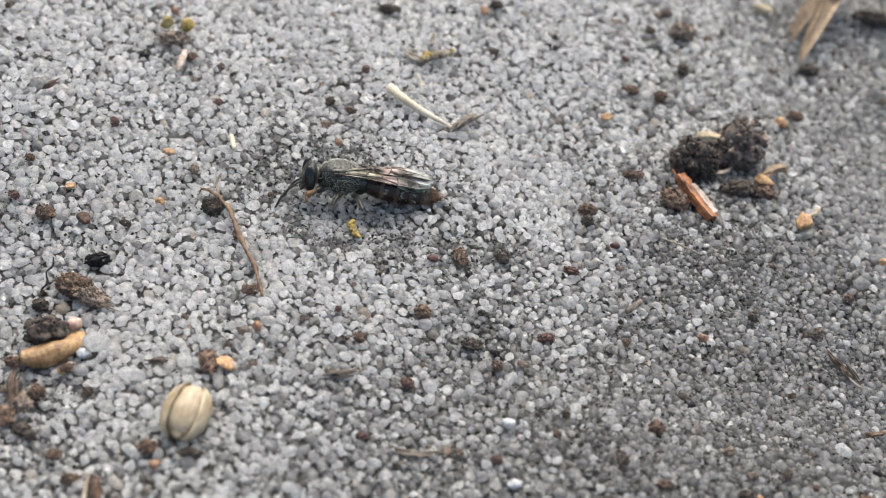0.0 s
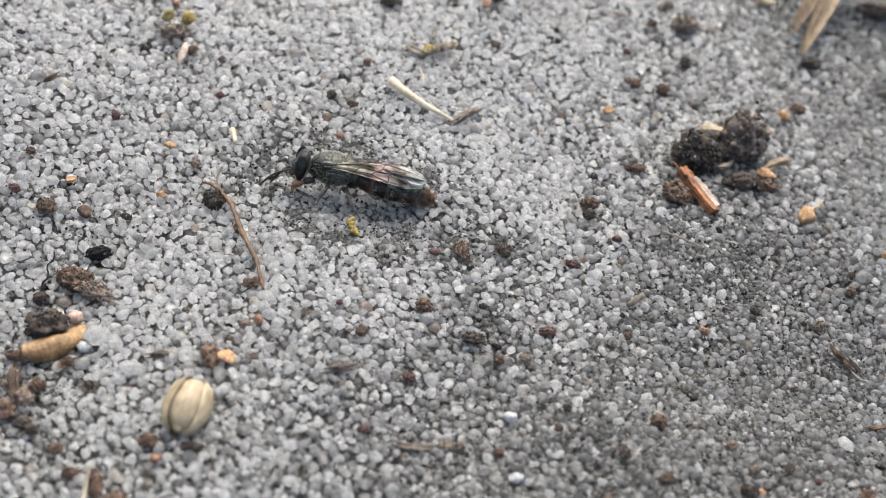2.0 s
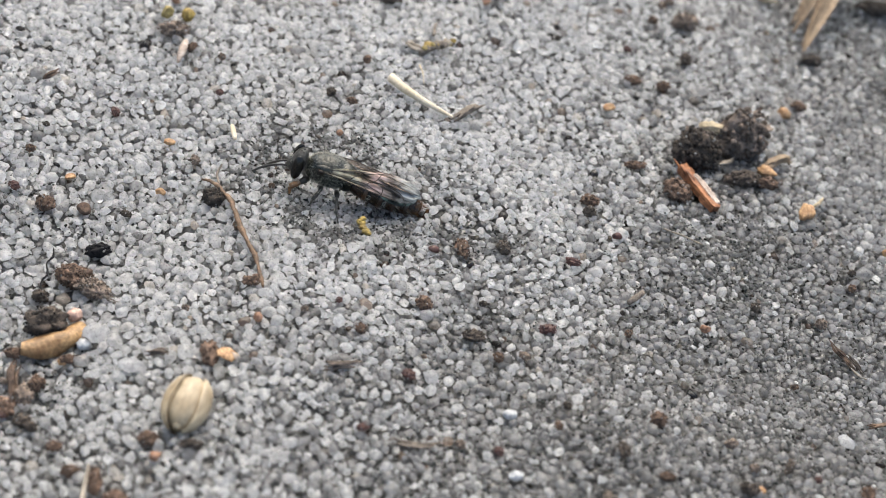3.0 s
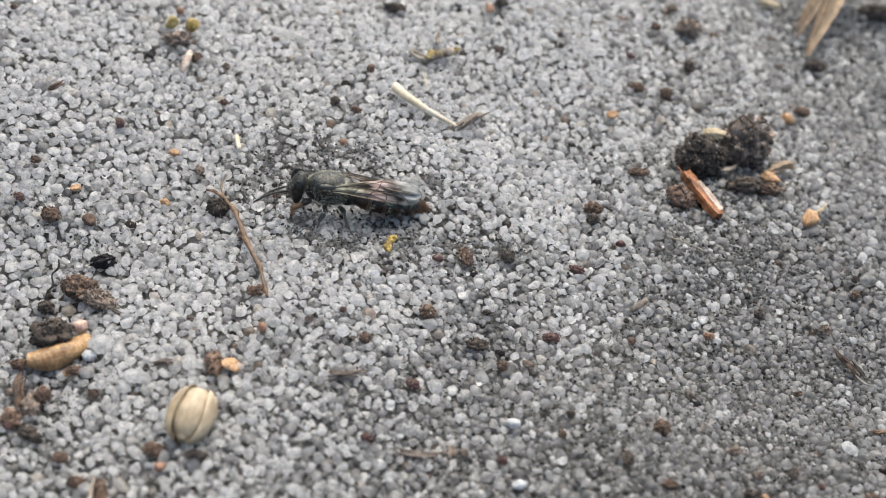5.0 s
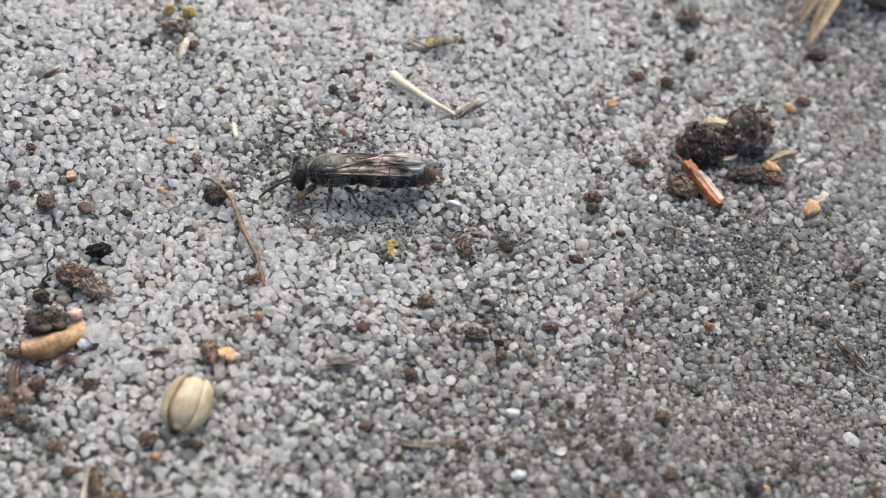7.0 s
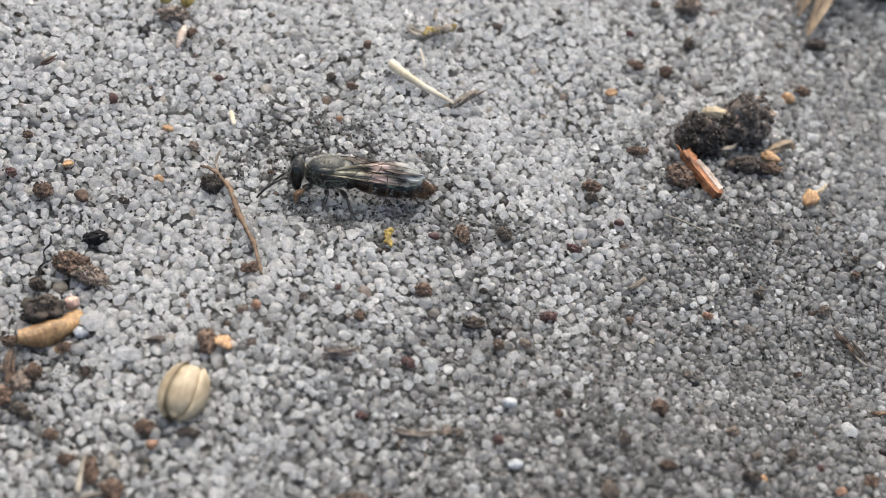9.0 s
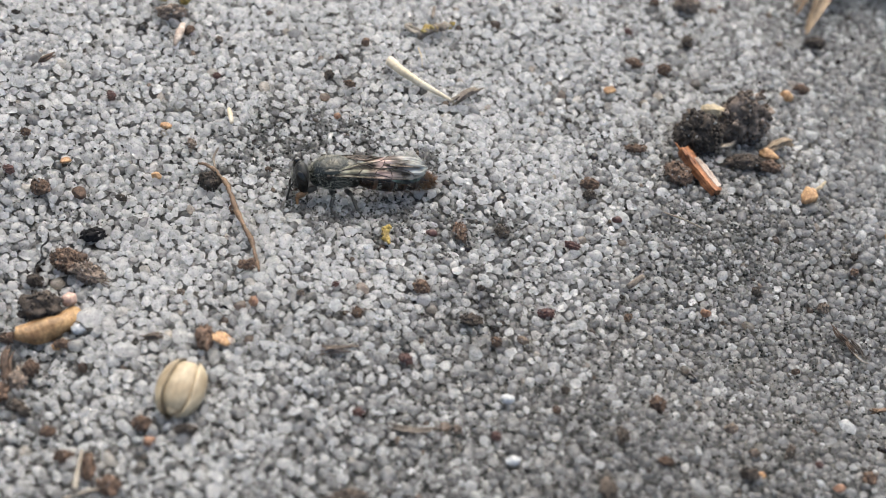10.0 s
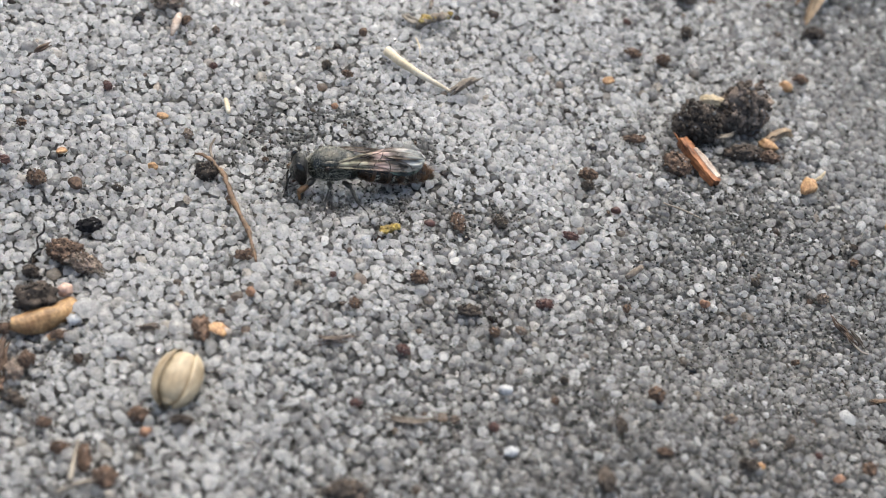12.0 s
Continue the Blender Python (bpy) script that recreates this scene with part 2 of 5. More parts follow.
def part(name, vf, material, parent=None, label="", at=None, smooth=True, kind=""):
    """One mesh object from (verts, faces) in millimetres, under a thing, a part, or alone."""
    ob = new(name, mesh_from(name, vf[0], vf[1], smooth))
    ob.data.materials.append(material)
    if parent is not None:
        ob.parent = parent
    if at is not None:
        ob.matrix_basis = at
    return tagged(ob, label, kind=kind)


def at_mm(x, y, z, rx=0, ry=0, rz=0):
    return pose(x * MM, y * MM, z * MM, rx, ry, rz)


def ico(level):
    bm = bmesh.new()
    bmesh.ops.create_icosphere(bm, subdivisions=level, radius=1.0)
    v = np.array([p.co[:] for p in bm.verts])
    f = [tuple(p.index for p in q.verts) for q in bm.faces]
    bm.free()
    return v, f


ICO = {k: ico(k) for k in (1, 2, 3, 4)}


def lump(rx, ry, rz, seed, rough=0.18, freq=1.6, level=3, cuts=0):
    """A pebble or crumb: noise-worn ellipsoid, with some flat broken faces."""
    v, f = ICO[level]
    v = v.copy()
    r = random.Random(seed)
    o = Vector((r.uniform(-50, 50), r.uniform(-50, 50), r.uniform(-50, 50)))
    for i in range(len(v)):
        p = Vector(v[i])
        v[i] = p * (1 + rough * (noise.noise(p * freq + o) + 0.5 * noise.noise(p * freq * 2.7 + o)))
    for _ in range(cuts):
        d = np.array([r.gauss(0, 1) for _ in range(3)])
        d /= np.linalg.norm(d)
        lim = r.uniform(0.55, 0.8)
        over = v @ d - lim
        v -= np.where(over > 0, over, 0)[:, None] * d
    return v * np.array([rx, ry, rz]), f


def ellipsoid(c, r, level=3, seed=1, rough=0.0):
    v, f = lump(*r, seed, rough, 1.6, level)
    return v + np.array(c), f


def smooth_line(pts, n):
    """A Catmull-Rom line through the points."""
    p = np.array(pts, float)
    q = np.vstack([2 * p[0] - p[1], p, 2 * p[-1] - p[-2]])
    out = []
    for i in range(n):
        s = i / (n - 1) * (len(p) - 1)
        k = min(int(s), len(p) - 2)
        t = s - k
        a, b, c, d = q[k:k + 4]
        out.append(0.5 * ((2 * b) + (c - a) * t + (2 * a - 5 * b + 4 * c - d) * t * t + (3 * b - a - 3 * c + d) * t ** 3))
    return np.array(out)


def tube(pts, radii, steps=14, sides=8, seed=0, rough=0.12, flat=1.0):
    """A stem along a smooth line, its radius running through the radii, with uneven skin and closed ends."""
    c = smooth_line(pts, steps)
    rad = np.interp(np.linspace(0, 1, steps), np.linspace(0, 1, len(radii)), radii)
    r = random.Random(seed)
    verts, faces = [], []
    for i in range(steps):
        d = c[min(i + 1, steps - 1)] - c[max(i - 1, 0)]
        d = d / (np.linalg.norm(d) + 1e-9)
        u = np.cross(d, (0, 0, 1.0))
        if np.linalg.norm(u) < 1e-3:
            u = np.array([1.0, 0, 0])
        u /= np.linalg.norm(u)
        w = np.cross(u, d)
        for k in range(sides):
            an = 2 * math.pi * k / sides
            q = rad[i] * (1 + r.uniform(-rough, rough))
            verts.append(c[i] + q * (math.cos(an) * u + flat * math.sin(an) * w))
    for i in range(steps - 1):
        for k in range(sides):
            a, b = i * sides + k, i * sides + (k + 1) % sides
            faces.append((a, b, b + sides, a + sides))
    faces.append(tuple(range(sides - 1, -1, -1)))
    faces.append(tuple(range((steps - 1) * sides, steps * sides)))
    return verts, faces


def hairs(points, normals, length, width, lean, seed):
    """Short tapering bristles on a skin."""
    r = random.Random(seed)
    verts, faces = [], []
    for p, nn in zip(points, normals):
        d = np.array(nn) + np.array(lean) + np.array([r.gauss(0, 0.25) for _ in range(3)])
        d /= np.linalg.norm(d)
        u = np.cross(d, (0.3, 0.5, 0.8))
        u /= np.linalg.norm(u)
        w = np.cross(d, u)
        q = length * r.uniform(0.5, 1.25)
        k = len(verts)
        p = np.array(p)
        verts += [p + width * u, p + width * (-0.5 * u + 0.87 * w), p + width * (-0.5 * u - 0.87 * w), p + q * d]
        faces += [(k, k + 1, k + 3), (k + 1, k + 2, k + 3), (k + 2, k, k + 3)]
    return verts, faces


# ---- ground ----
HOLLOWS = [((-4.90, 0.95), 4.4, 2.6, 0.60), ((-10.37, 2.95), 1.8, 2.0, 0.45), ((1.99, 0.26), 1.8, 1.6, 0.35)]


def relief(x, y):
    """Height of the sand's skin in millimetres: soft swells and the hollow that the bee has scraped."""
    x, y = np.asarray(x, float), np.asarray(y, float)
    z = 0.22 * np.sin(x / 5.3 + 0.6) * np.cos(y / 4.1) + 0.16 * np.sin(x / 2.3 + y / 3.1)
    for (cx, cy), rx, ry, deep in HOLLOWS:
        z = z - deep * np.exp(-((x - cx) / rx) ** 2 - ((y - cy) / ry) ** 2)
    far = np.clip((np.hypot(x, y) - 50.0) / 10.0, 0, 1)
    return z * (1 - far)


def skin(x, y, lift=0.0):
    return float(relief(x, y)) + lift


VIEWPOINT = np.array([0.49, -73.66, 66.82])   # the middle of the camera's path, from which the lie of the land was sighted


def step(t):
    t = np.clip(t, 0, 1)
    return t * t * (3 - 2 * t)


def bank(x, y):
    """How far the ground lies under or over the level, in millimetres: a littered hollow along the flank of a low trampled mound."""
    x, y = np.asarray(x, float), np.asarray(y, float)
    return -4.3 * step((-4.0 - x) / 15.0) * (0.60 + 0.40 * step((6 - y) / 25)) * (1 - step((np.hypot(x, y) - 46.0) / 30.0)) \
        + 2.3 * step((x - 1) / 12) * step((-1 - y) / 11) * (1 - step((np.hypot(x, y) - 34.0) / 20.0))


def laid(p):
    """Points of the level plan laid down on the bank, and the factor by which they shrink."""
    p = np.asarray(p, float)
    k = 1 - bank(p[..., 0], p[..., 1]) / VIEWPOINT[2]
    return VIEWPOINT + (p - VIEWPOINT) * k[..., None], k


def spread(inner, step, outer):
    line = list(np.arange(0, inner + step / 2, step))
    d = step
    while line[-1] < outer:
        d *= 1.35
        line.append(line[-1] + d)
    return np.array([-v for v in line[:0:-1]] + line)


gx, gy = spread(48.0, 0.7, 60000.0), spread(50.0, 0.7, 60000.0)
GX, GY = np.meshgrid(gx, gy)
GZ = relief(GX, GY) - np.where(np.hypot(GX, GY) < 60, 0.5, 0.0)
ground_faces = []
for j in range(len(gy) - 1):
    for i in range(len(gx) - 1):
        k = j * len(gx) + i
        ground_faces.append((k, k + 1, k + 1 + len(gx), k + len(gx)))


def ground_material():
    m, n, l, bsdf = nodes_of("packed_sand")
    tc, vo = n.new("ShaderNodeTexCoord"), n.new("ShaderNodeTexVoronoi")
    vo.inputs["Scale"].default_value = 2200.0
    l.new(tc.outputs["Object"], vo.inputs["Vector"])
    # cells darken to their rims: shade between grains put into the colour
    cells = ramp(n, l, vo.outputs["Distance"], [(0.15, (0.20, 0.20, 0.195)), (0.75, (0.06, 0.057, 0.054))])
    stain = ramp(n, l, noise_node(n, l, 160.0, 4.0), [(0.3, (0.6, 0.58, 0.55)), (0.7, (1.05, 1.04, 1.03))])
    l.new(mixed(n, l, 1.0, cells, stain, 'MULTIPLY'), bsdf.inputs["Base Color"])
    bsdf.inputs["Roughness"].default_value = 0.9
    bumped(n, l, bsdf, vo.outputs["Distance"], -0.6, 0.0002)
    return m


ground = part("ground", (laid(np.stack([GX, GY, GZ], -1).reshape(-1, 3))[0].tolist(), ground_faces), ground_material(),
              label="pale grey quartz sand ground with dark humus dust and painted gap shade", kind="structure")


# ---- sand grains: dropped one by one until they rest on those below ----
DUSTY = [((-10.35, 3.50), 2.0, 1.25), ((-8.50, 4.90), 1.7, 1.2), ((-10.50, -0.10), 1.7, 1.2), ((-9.60, 1.60), 1.5, 1.3), ((-7.10, -1.50), 2.2, 1.3), ((-3.00, 0.30), 2.6, 1.1), ((-6.20, 4.70), 2.2, 1.1), ((0.30, -1.30), 1.3, 0.9), ((3.00, 1.40), 1.3, 1.0), ((-0.84, 4.83), 1.5, 0.9), ((1.79, 0.42), 2.2, 0.9),
         ((16.76, 6.09), 5.5, 1.0), ((13.39, -0.92), 3.5, 0.6), ((13.89, 13.41), 3.0, 0.8), ((21.96, 0.64), 5.0, 0.55), ((11.86, -9.14), 6.0, 0.60), ((19.5, -7.0), 6.0, 0.60), ((5.5, -17.5), 6.0, 0.50), ((14.0, -15.0), 6.0, 0.60), ((25.0, -3.0), 5.0, 0.50), ((-1.0, -11.0), 4.0, 0.30),
         ((-12.66, 2.59), 1.6, 0.5), ((3.62, -5.41), 3.0, 0.4), ((8.92, 12.03), 2.0, 0.5), ((-12.97, -1.80), 1.2, 0.6), ((-19.40, -7.48), 4.0, 0.25), ((-16.86, -20.09), 3.0, 0.5), ((-11.03, -22.80), 2.0, 0.4)]


def patchy(x, y):
    """The humus lies in drifts and spots."""
    x, y = np.asarray(x, float), np.asarray(y, float)
    w = np.sin(1.9 * x + 1.3 * np.sin(1.1 * y)) + np.sin(2.3 * y - 0.8 * x + 1.7 * np.sin(0.7 * x)) + 0.7 * np.sin(3.9 * x + 3.1 * y)
    return np.clip(0.85 + 0.32 * w, 0.15, 1.6)


def dustiness(x, y):
    d = np.zeros_like(np.asarray(x, float)) + 0.03
    for (cx, cy), r, w in DUSTY:
        d = np.maximum(d, w * np.exp(-((x - cx) ** 2 + (y - cy) ** 2) / (r * r)))
    return d * patchy(x, y)


def drop(cell, cells, x, y, r, floor_z, give):
    """Height at which a ball of radius r comes to rest at (x, y)."""
    z = floor_z
    ci, cj = int(x // cell), int(y // cell)
    for i in (ci - 1, ci, ci + 1):
        for j in (cj - 1, cj, cj + 1):
            for bx, by, bz, br in cells.get((i, j), ()):
                s = (r + br) * give
                d2 = (x - bx) ** 2 + (y - by) ** 2
                if d2 < s * s:
                    t = bz + math.sqrt(s * s - d2)
                    if t > z:
                        z = t
    return z


FIELD = ((-33.0, 10.5), (-16.0, -30.0), (29.5, -12.0), (28.0, 45.0))   # the stretch of sand that is built grain by grain


def in_field(x, y):
    ok = np.ones(len(x), bool)
    for (ax, ay), (bx, by) in zip(FIELD, FIELD[1:] + FIELD[:1]):
        ok &= (bx - ax) * (y - ay) - (by - ay) * (x - ax) > 0
    return ok


def deposit(count, cells, cell, radius, limit, give, extent=(-33.0, 29.5, -30.0, 45.0)):
    x0, x1, y0, y1 = extent
    xs, ys = rng.uniform(x0, x1, count), rng.uniform(y0, y1, count)
    keep = in_field(xs, ys)
    xs, ys = xs[keep], ys[keep]
    rs, hs = radius(xs, ys), relief(xs, ys)
    lim = limit(len(xs))
    out = []
    for x, y, r, h, q in zip(xs.tolist(), ys.tolist(), rs.tolist(), hs.tolist(), lim.tolist()):
        z = drop(cell, cells, x, y, r, h - 0.5, give)
        if z <= h + q:
            g = (x, y, z, r)
            cells.setdefault((int(x // cell), int(y // cell)), []).append(g)
            out.append(g)
    return out


def grain_radius(x, y):
    mean = 0.272 - 0.13 * np.minimum(dustiness(x, y), 1.0)
    return mean * np.exp(rng.normal(0, 0.22, len(x))).clip(0.5, 1.7)


cells = {}
grains = deposit(310000, cells, 0.8, grain_radius, lambda n: -0.12 + rng.uniform(-0.28, 0.20, n), 0.86)
# smaller grains settle into the gaps
grains += deposit(150000, cells, 0.8, lambda x, y: rng.uniform(0.10, 0.20, len(x)), lambda n: rng.uniform(-0.30, 0.05, n), 0.80)

# fine trampled sand and silt where the ground has been turned over
fine_grains = []
fx, fy = rng.uniform(-33, 29.5, 330000), rng.uniform(-30, 45, 330000)
keep = (rng.uniform(0, 1, 330000) < np.minimum(dustiness(fx, fy), 1.2) ** 1.5 * 0.9) & in_field(fx, fy)
for x, y in zip(fx[keep].tolist(), fy[keep].tolist()):
    r = 0.075 + 0.085 * rnd.random() ** 1.5
    h = skin(x, y)
    z = drop(0.8, cells, x, y, r, h - 0.5, 0.85)
    if z < h + rnd.uniform(-0.25, 0.10):
        g = (x, y, z, r)
        cells.setdefault((int(x // 0.8), int(y // 0.8)), []).append(g)
        fine_grains.append(g)


def grain_shapes(count, points, seed, round_off=3, flats=5):
    """Sub-rounded grains: convex bodies round evenly spread points of a flattened ball, with a few worn faces."""
    shapes = []
    for k in range(count):
        r = np.random.default_rng(seed + k)
        d = r.normal(0, 1, (points, 3))
        d /= np.linalg.norm(d, axis=1)[:, None]
        for _ in range(round_off):
            gap = d[:, None] - d[None]
            dist = np.linalg.norm(gap, axis=2) + 1e-6
            d = d + 0.30 * (gap / dist[..., None] ** 3).sum(1) / points
            d /= np.linalg.norm(d, axis=1)[:, None]
        d *= r.uniform(0.90, 1.08, points)[:, None]
        for _ in range(int(r.integers(1, flats + 1))):
            way = r.normal(0, 1, 3)
            way /= np.linalg.norm(way)
            over = np.maximum(d @ way - r.uniform(0.42, 0.80), 0)
            d -= 0.95 * over[:, None] * way
        d *= np.array([r.uniform(1.0, 1.30), r.uniform(0.80, 1.05), r.uniform(0.55, 0.85)])
        bm = bmesh.new()
        for p in d:
            bm.verts.new(p)
        bmesh.ops.convex_hull(bm, input=bm.verts[:])
        bmesh.ops.delete(bm, geom=[v for v in bm.verts if not v.link_faces], context='VERTS')
        bmesh.ops.triangulate(bm, faces=bm.faces[:])
        bmesh.ops.recalc_face_normals(bm, faces=bm.faces[:])
        bm.verts.index_update()
        shapes.append((np.array([v.co[:] for v in bm.verts]), np.array([[v.index for v in f.verts] for f in bm.faces])))
        bm.free()
    return shapes


def turns(count):
    """Any turn about the upright, with a moderate tilt: flat grains come to lie flat."""
    yaw, tilt, way = rng.uniform(0, math.pi, count), rng.normal(0, 0.28, count), rng.uniform(0, 2 * math.pi, count)
    ct, st, cy, sy = np.cos(tilt / 2), np.sin(tilt / 2), np.cos(yaw), np.sin(yaw)
    w, x, y, z = ct * cy, st * (np.cos(way) * cy + np.sin(way) * sy), st * (np.sin(way) * cy - np.cos(way) * sy), ct * sy
    return np.stack([1 - 2 * (y * y + z * z), 2 * (x * y - z * w), 2 * (x * z + y * w),
                     2 * (x * y + z * w), 1 - 2 * (x * x + z * z), 2 * (y * z - x * w),
                     2 * (x * z - y * w), 2 * (y * z + x * w), 1 - 2 * (x * x + y * y)], 1).reshape(-1, 3, 3)


def scatter_mesh(name, items, shapes, material, gain=1.20, flat_share=5):
    """All the bodies of one kind as one mesh, each one a shape turned at random."""
    a = np.array(items)
    spot, size = laid(a[:, :3])
    a = np.column_stack([spot, a[:, 3] * size])
    rot, pick = turns(len(a)), rng.integers(0, len(shapes), len(a))
    all_v, all_f, all_s, base = [], [], [], 0
    for k, (v, t) in enumerate(shapes):
        own = pick == k
        m = int(own.sum())
        if not m:
            continue
        w = np.einsum('nij,vj->nvi', rot[own], v) * (a[own, 3] * gain)[:, None, None] + a[own, None, :3]
        all_v.append(w.reshape(-1, 3))
        all_f.append((t[None] + (np.arange(m) * len(v))[:, None, None] + base).reshape(-1, 3))
        all_s.append(np.full(m * len(t), k % flat_share > 0))
        base += m * len(v)
    verts, faces, smooth = np.concatenate(all_v), np.concatenate(all_f), np.concatenate(all_s)
    me = bpy.data.meshes.new(name)
    me.vertices.add(len(verts))
    me.vertices.foreach_set("co", (verts * MM).astype(np.float32).ravel())
    me.loops.add(faces.size)
    me.loops.foreach_set("vertex_index", faces.astype(np.int32).ravel())
    me.polygons.add(len(faces))
    me.polygons.foreach_set("loop_start", np.arange(0, faces.size, 3, dtype=np.int32))
    me.polygons.foreach_set("use_smooth", smooth)
    me.update(calc_edges=True)
    me.materials.append(material)
    return new(name, me)


SHAPES = grain_shapes(64, 22, 300)
BX, BY = (-4.81, 1.26)
near = [g for g in grains if abs(g[0] - BX) < 6.5 and abs(g[1] - BY) < 5.5 and g[2] > skin(g[0], g[1]) - 0.30]
near = sorted(near, key=lambda g: (g[0] - BX) ** 2 / 3 + (g[1] - BY) ** 2)[:300]
chosen = set(near)
rest = [g for g in grains if g not in chosen]


def filmed(x, y):
    """Share of grains that wear a film of humus: few far off, most in the near trampled sand."""
    return min(max(0.15 + 0.036 * x - 0.0235 * min(y, 8.0) + 0.15 * float(dustiness(x, y)) + 0.25 * noise.noise(Vector((x / 6, y / 6, 3.0))), 0.04), 0.92)


def soiled(x, y):
    """Share of grains dark with humus on the trampled mound."""
    return 0.30 * float(step((x - 1) / 13) * step((3 - y) / 12)) * (0.6 + 0.8 * max(0.0, noise.noise(Vector((x / 2.2, y / 2.2, 9.0))) + 0.35))


clean, dusty, darkened = [], [], []
for g in rest:
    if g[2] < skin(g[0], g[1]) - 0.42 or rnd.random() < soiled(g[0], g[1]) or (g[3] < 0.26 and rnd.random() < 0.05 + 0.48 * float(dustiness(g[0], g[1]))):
        darkened.append(g)        # buried grains painted dark as gap shade; small and trampled ones for humus
    else:
        (dusty if rnd.random() < filmed(g[0], g[1]) else clean).append(g)
for k, g in enumerate(fine_grains):
    (clean, darkened, darkened, dusty, darkened)[k % 5].append(g)
sand = tagged(scatter_mesh("sand", clean, SHAPES, QUARTZ),
              "loose translucent white and grey quartz sand grains", "sand", kind="stuff")
dusty_sand = tagged(scatter_mesh("dusty_sand", dusty, SHAPES, QUARTZ_DUSTY),
                    "grey quartz sand grains filmed with humus", "sand", kind="stuff")
gap_shaded_humus_sand = tagged(scatter_mesh("gap_shaded_humus_sand", darkened, SHAPES, QUARTZ_DEEP),
                     "quartz sand grains, buried ones painted dark as gap shade, others humus-dark", "sand", kind="stuff")

# fine dark humus between and upon the grains
dust_shapes = grain_shapes(8, 9, 900)
xs, ys = rng.uniform(-33, 29.5, 420000), rng.uniform(-30, 45, 420000)
keep = (rng.uniform(0, 1, 420000) < 0.03 + np.minimum(dustiness(xs, ys), 1.5) * 0.9) & in_field(xs, ys)
dust_items = []
for x, y in zip(xs[keep].tolist(), ys[keep].tolist()):
    r = 0.035 + 0.10 * rnd.random() ** 2.5
    h = skin(x, y)
    z = drop(0.8, cells, x, y, r, h - 0.5, 0.9)
    if z < h + (0.20 if rnd.random() < 0.04 + 0.12 * dustiness(x, y) else 0.02):
        dust_items.append((x, y, z, r))
dust = tagged(scatter_mesh("humus_dust", dust_items, dust_shapes, DUST, 1.0),
              "fine dark humus crumbs among the sand grains", "soil", kind="stuff")


# ---- the bee ----
def lathe(xs, rs, zc, squash, sides=28, seed=0, rough=0.0):
    """A body of elliptic rings along x, closed at both ends."""
    verts, faces = [], []
    for x, r, z in zip(xs, rs, zc):
        for k in range(sides):
            an = 2 * math.pi * k / sides
            verts.append((x, r * math.cos(an), z + squash * r * math.sin(an)))
    for i in range(len(xs) - 1):
        for k in range(sides):
            a, b = i * sides + k, i * sides + (k + 1) % sides
            faces.append((a, a + sides, b + sides, b))
    faces.append(tuple(range(sides)))
    faces.append(tuple(range(len(xs) * sides - 1, (len(xs) - 1) * sides - 1, -1)))
    return verts, faces


def on_ellipsoid(c, r, count, seed, where=lambda d: True):
    g, pts, nor = random.Random(seed), [], []
    while len(pts) < count:
        d = np.array([g.gauss(0, 1) for _ in range(3)])
        d /= np.linalg.norm(d)
        if where(d):
            pts.append(np.array(c) + d * np.array(r))
            nn = d / np.array(r)
            nor.append(nn / np.linalg.norm(nn))
    return pts, nor


def abdomen_radius(x):
    s = (-1.35 - x) / 4.4
    return 0.94 * math.sin(math.pi * min(max(0.13 + 0.87 * s, 0), 1) ** 0.84) ** 0.56 if s < 1 else 0.12


def abdomen_axis(x):
    s = (-1.35 - x) / 4.4
    return 1.20 - 0.28 * s


def wing_edges(u):
    """Leading and hind edge of the membrane, across from its spar, at a share u of its length."""
    lead = 0.72 * (1 - math.sqrt(1 - min(1.0, max(0.0, (u - 0.78) / 0.22)) ** 2))
    hind = 0.10 + 1.52 * min(1.0, u / 0.62) ** 0.75 if u < 0.66 else 0.72 + 0.90 * math.sqrt(max(0.0, 1 - ((u - 0.66) / 0.34) ** 2))
    return lead, max(hind, lead)


def wing_point(side, u, v):
    """u along the wing, v from the leading edge (0) to the hind edge (1), folded flat over the back."""
    lead, hind = wing_edges(u)
    across = lead + v * (hind - lead)
    x = 0.45 - 5.55 * u
    y0 = 0.98 + 0.20 * math.sin(math.pi * u) + (-0.26 if side > 0 else -0.06) * u
    z0 = 1.84 + 0.06 * math.sin(math.pi * u) - 0.26 * u
    a = radians(34 - 16 * across / 1.95)
    y = y0 - across * math.cos(a)
    z = z0 + across * math.sin(a) + (0.040 * math.sin(5 * u + 15 * v) + 0.018 * math.sin(9 * u - 31 * v)) * min(1.0, 3 * u) - (0.09 if side < 0 else 0.0)
    return (x, side * y, z)


def wing_mesh(side, nu=30, nv=18, thick=0.018):
    verts, faces = [], []
    for lift in (0.0, -thick):
        for i in range(nu + 1):
            for j in range(nv + 1):
                x, y, z = wing_point(side, 0.02 + 0.979 * i / nu, j / nv)
                verts.append((x, y, z + lift))
    n1 = (nu + 1) * (nv + 1)
    for i in range(nu):
        for j in range(nv):
            a = i * (nv + 1) + j
            q = (a, a + 1, a + nv + 2, a + nv + 1)
            faces += [q, tuple(k + n1 for k in q[::-1])]
    rim = [i * (nv + 1) for i in range(nu + 1)] + [nu * (nv + 1) + j for j in range(1, nv + 1)] + \
          [i * (nv + 1) + nv for i in range(nu - 1, -1, -1)] + list(range(nv - 1, 0, -1))
    for a, b in zip(rim, rim[1:] + rim[:1]):
        faces.append((a, b, b + n1, a + n1))
    return verts, faces


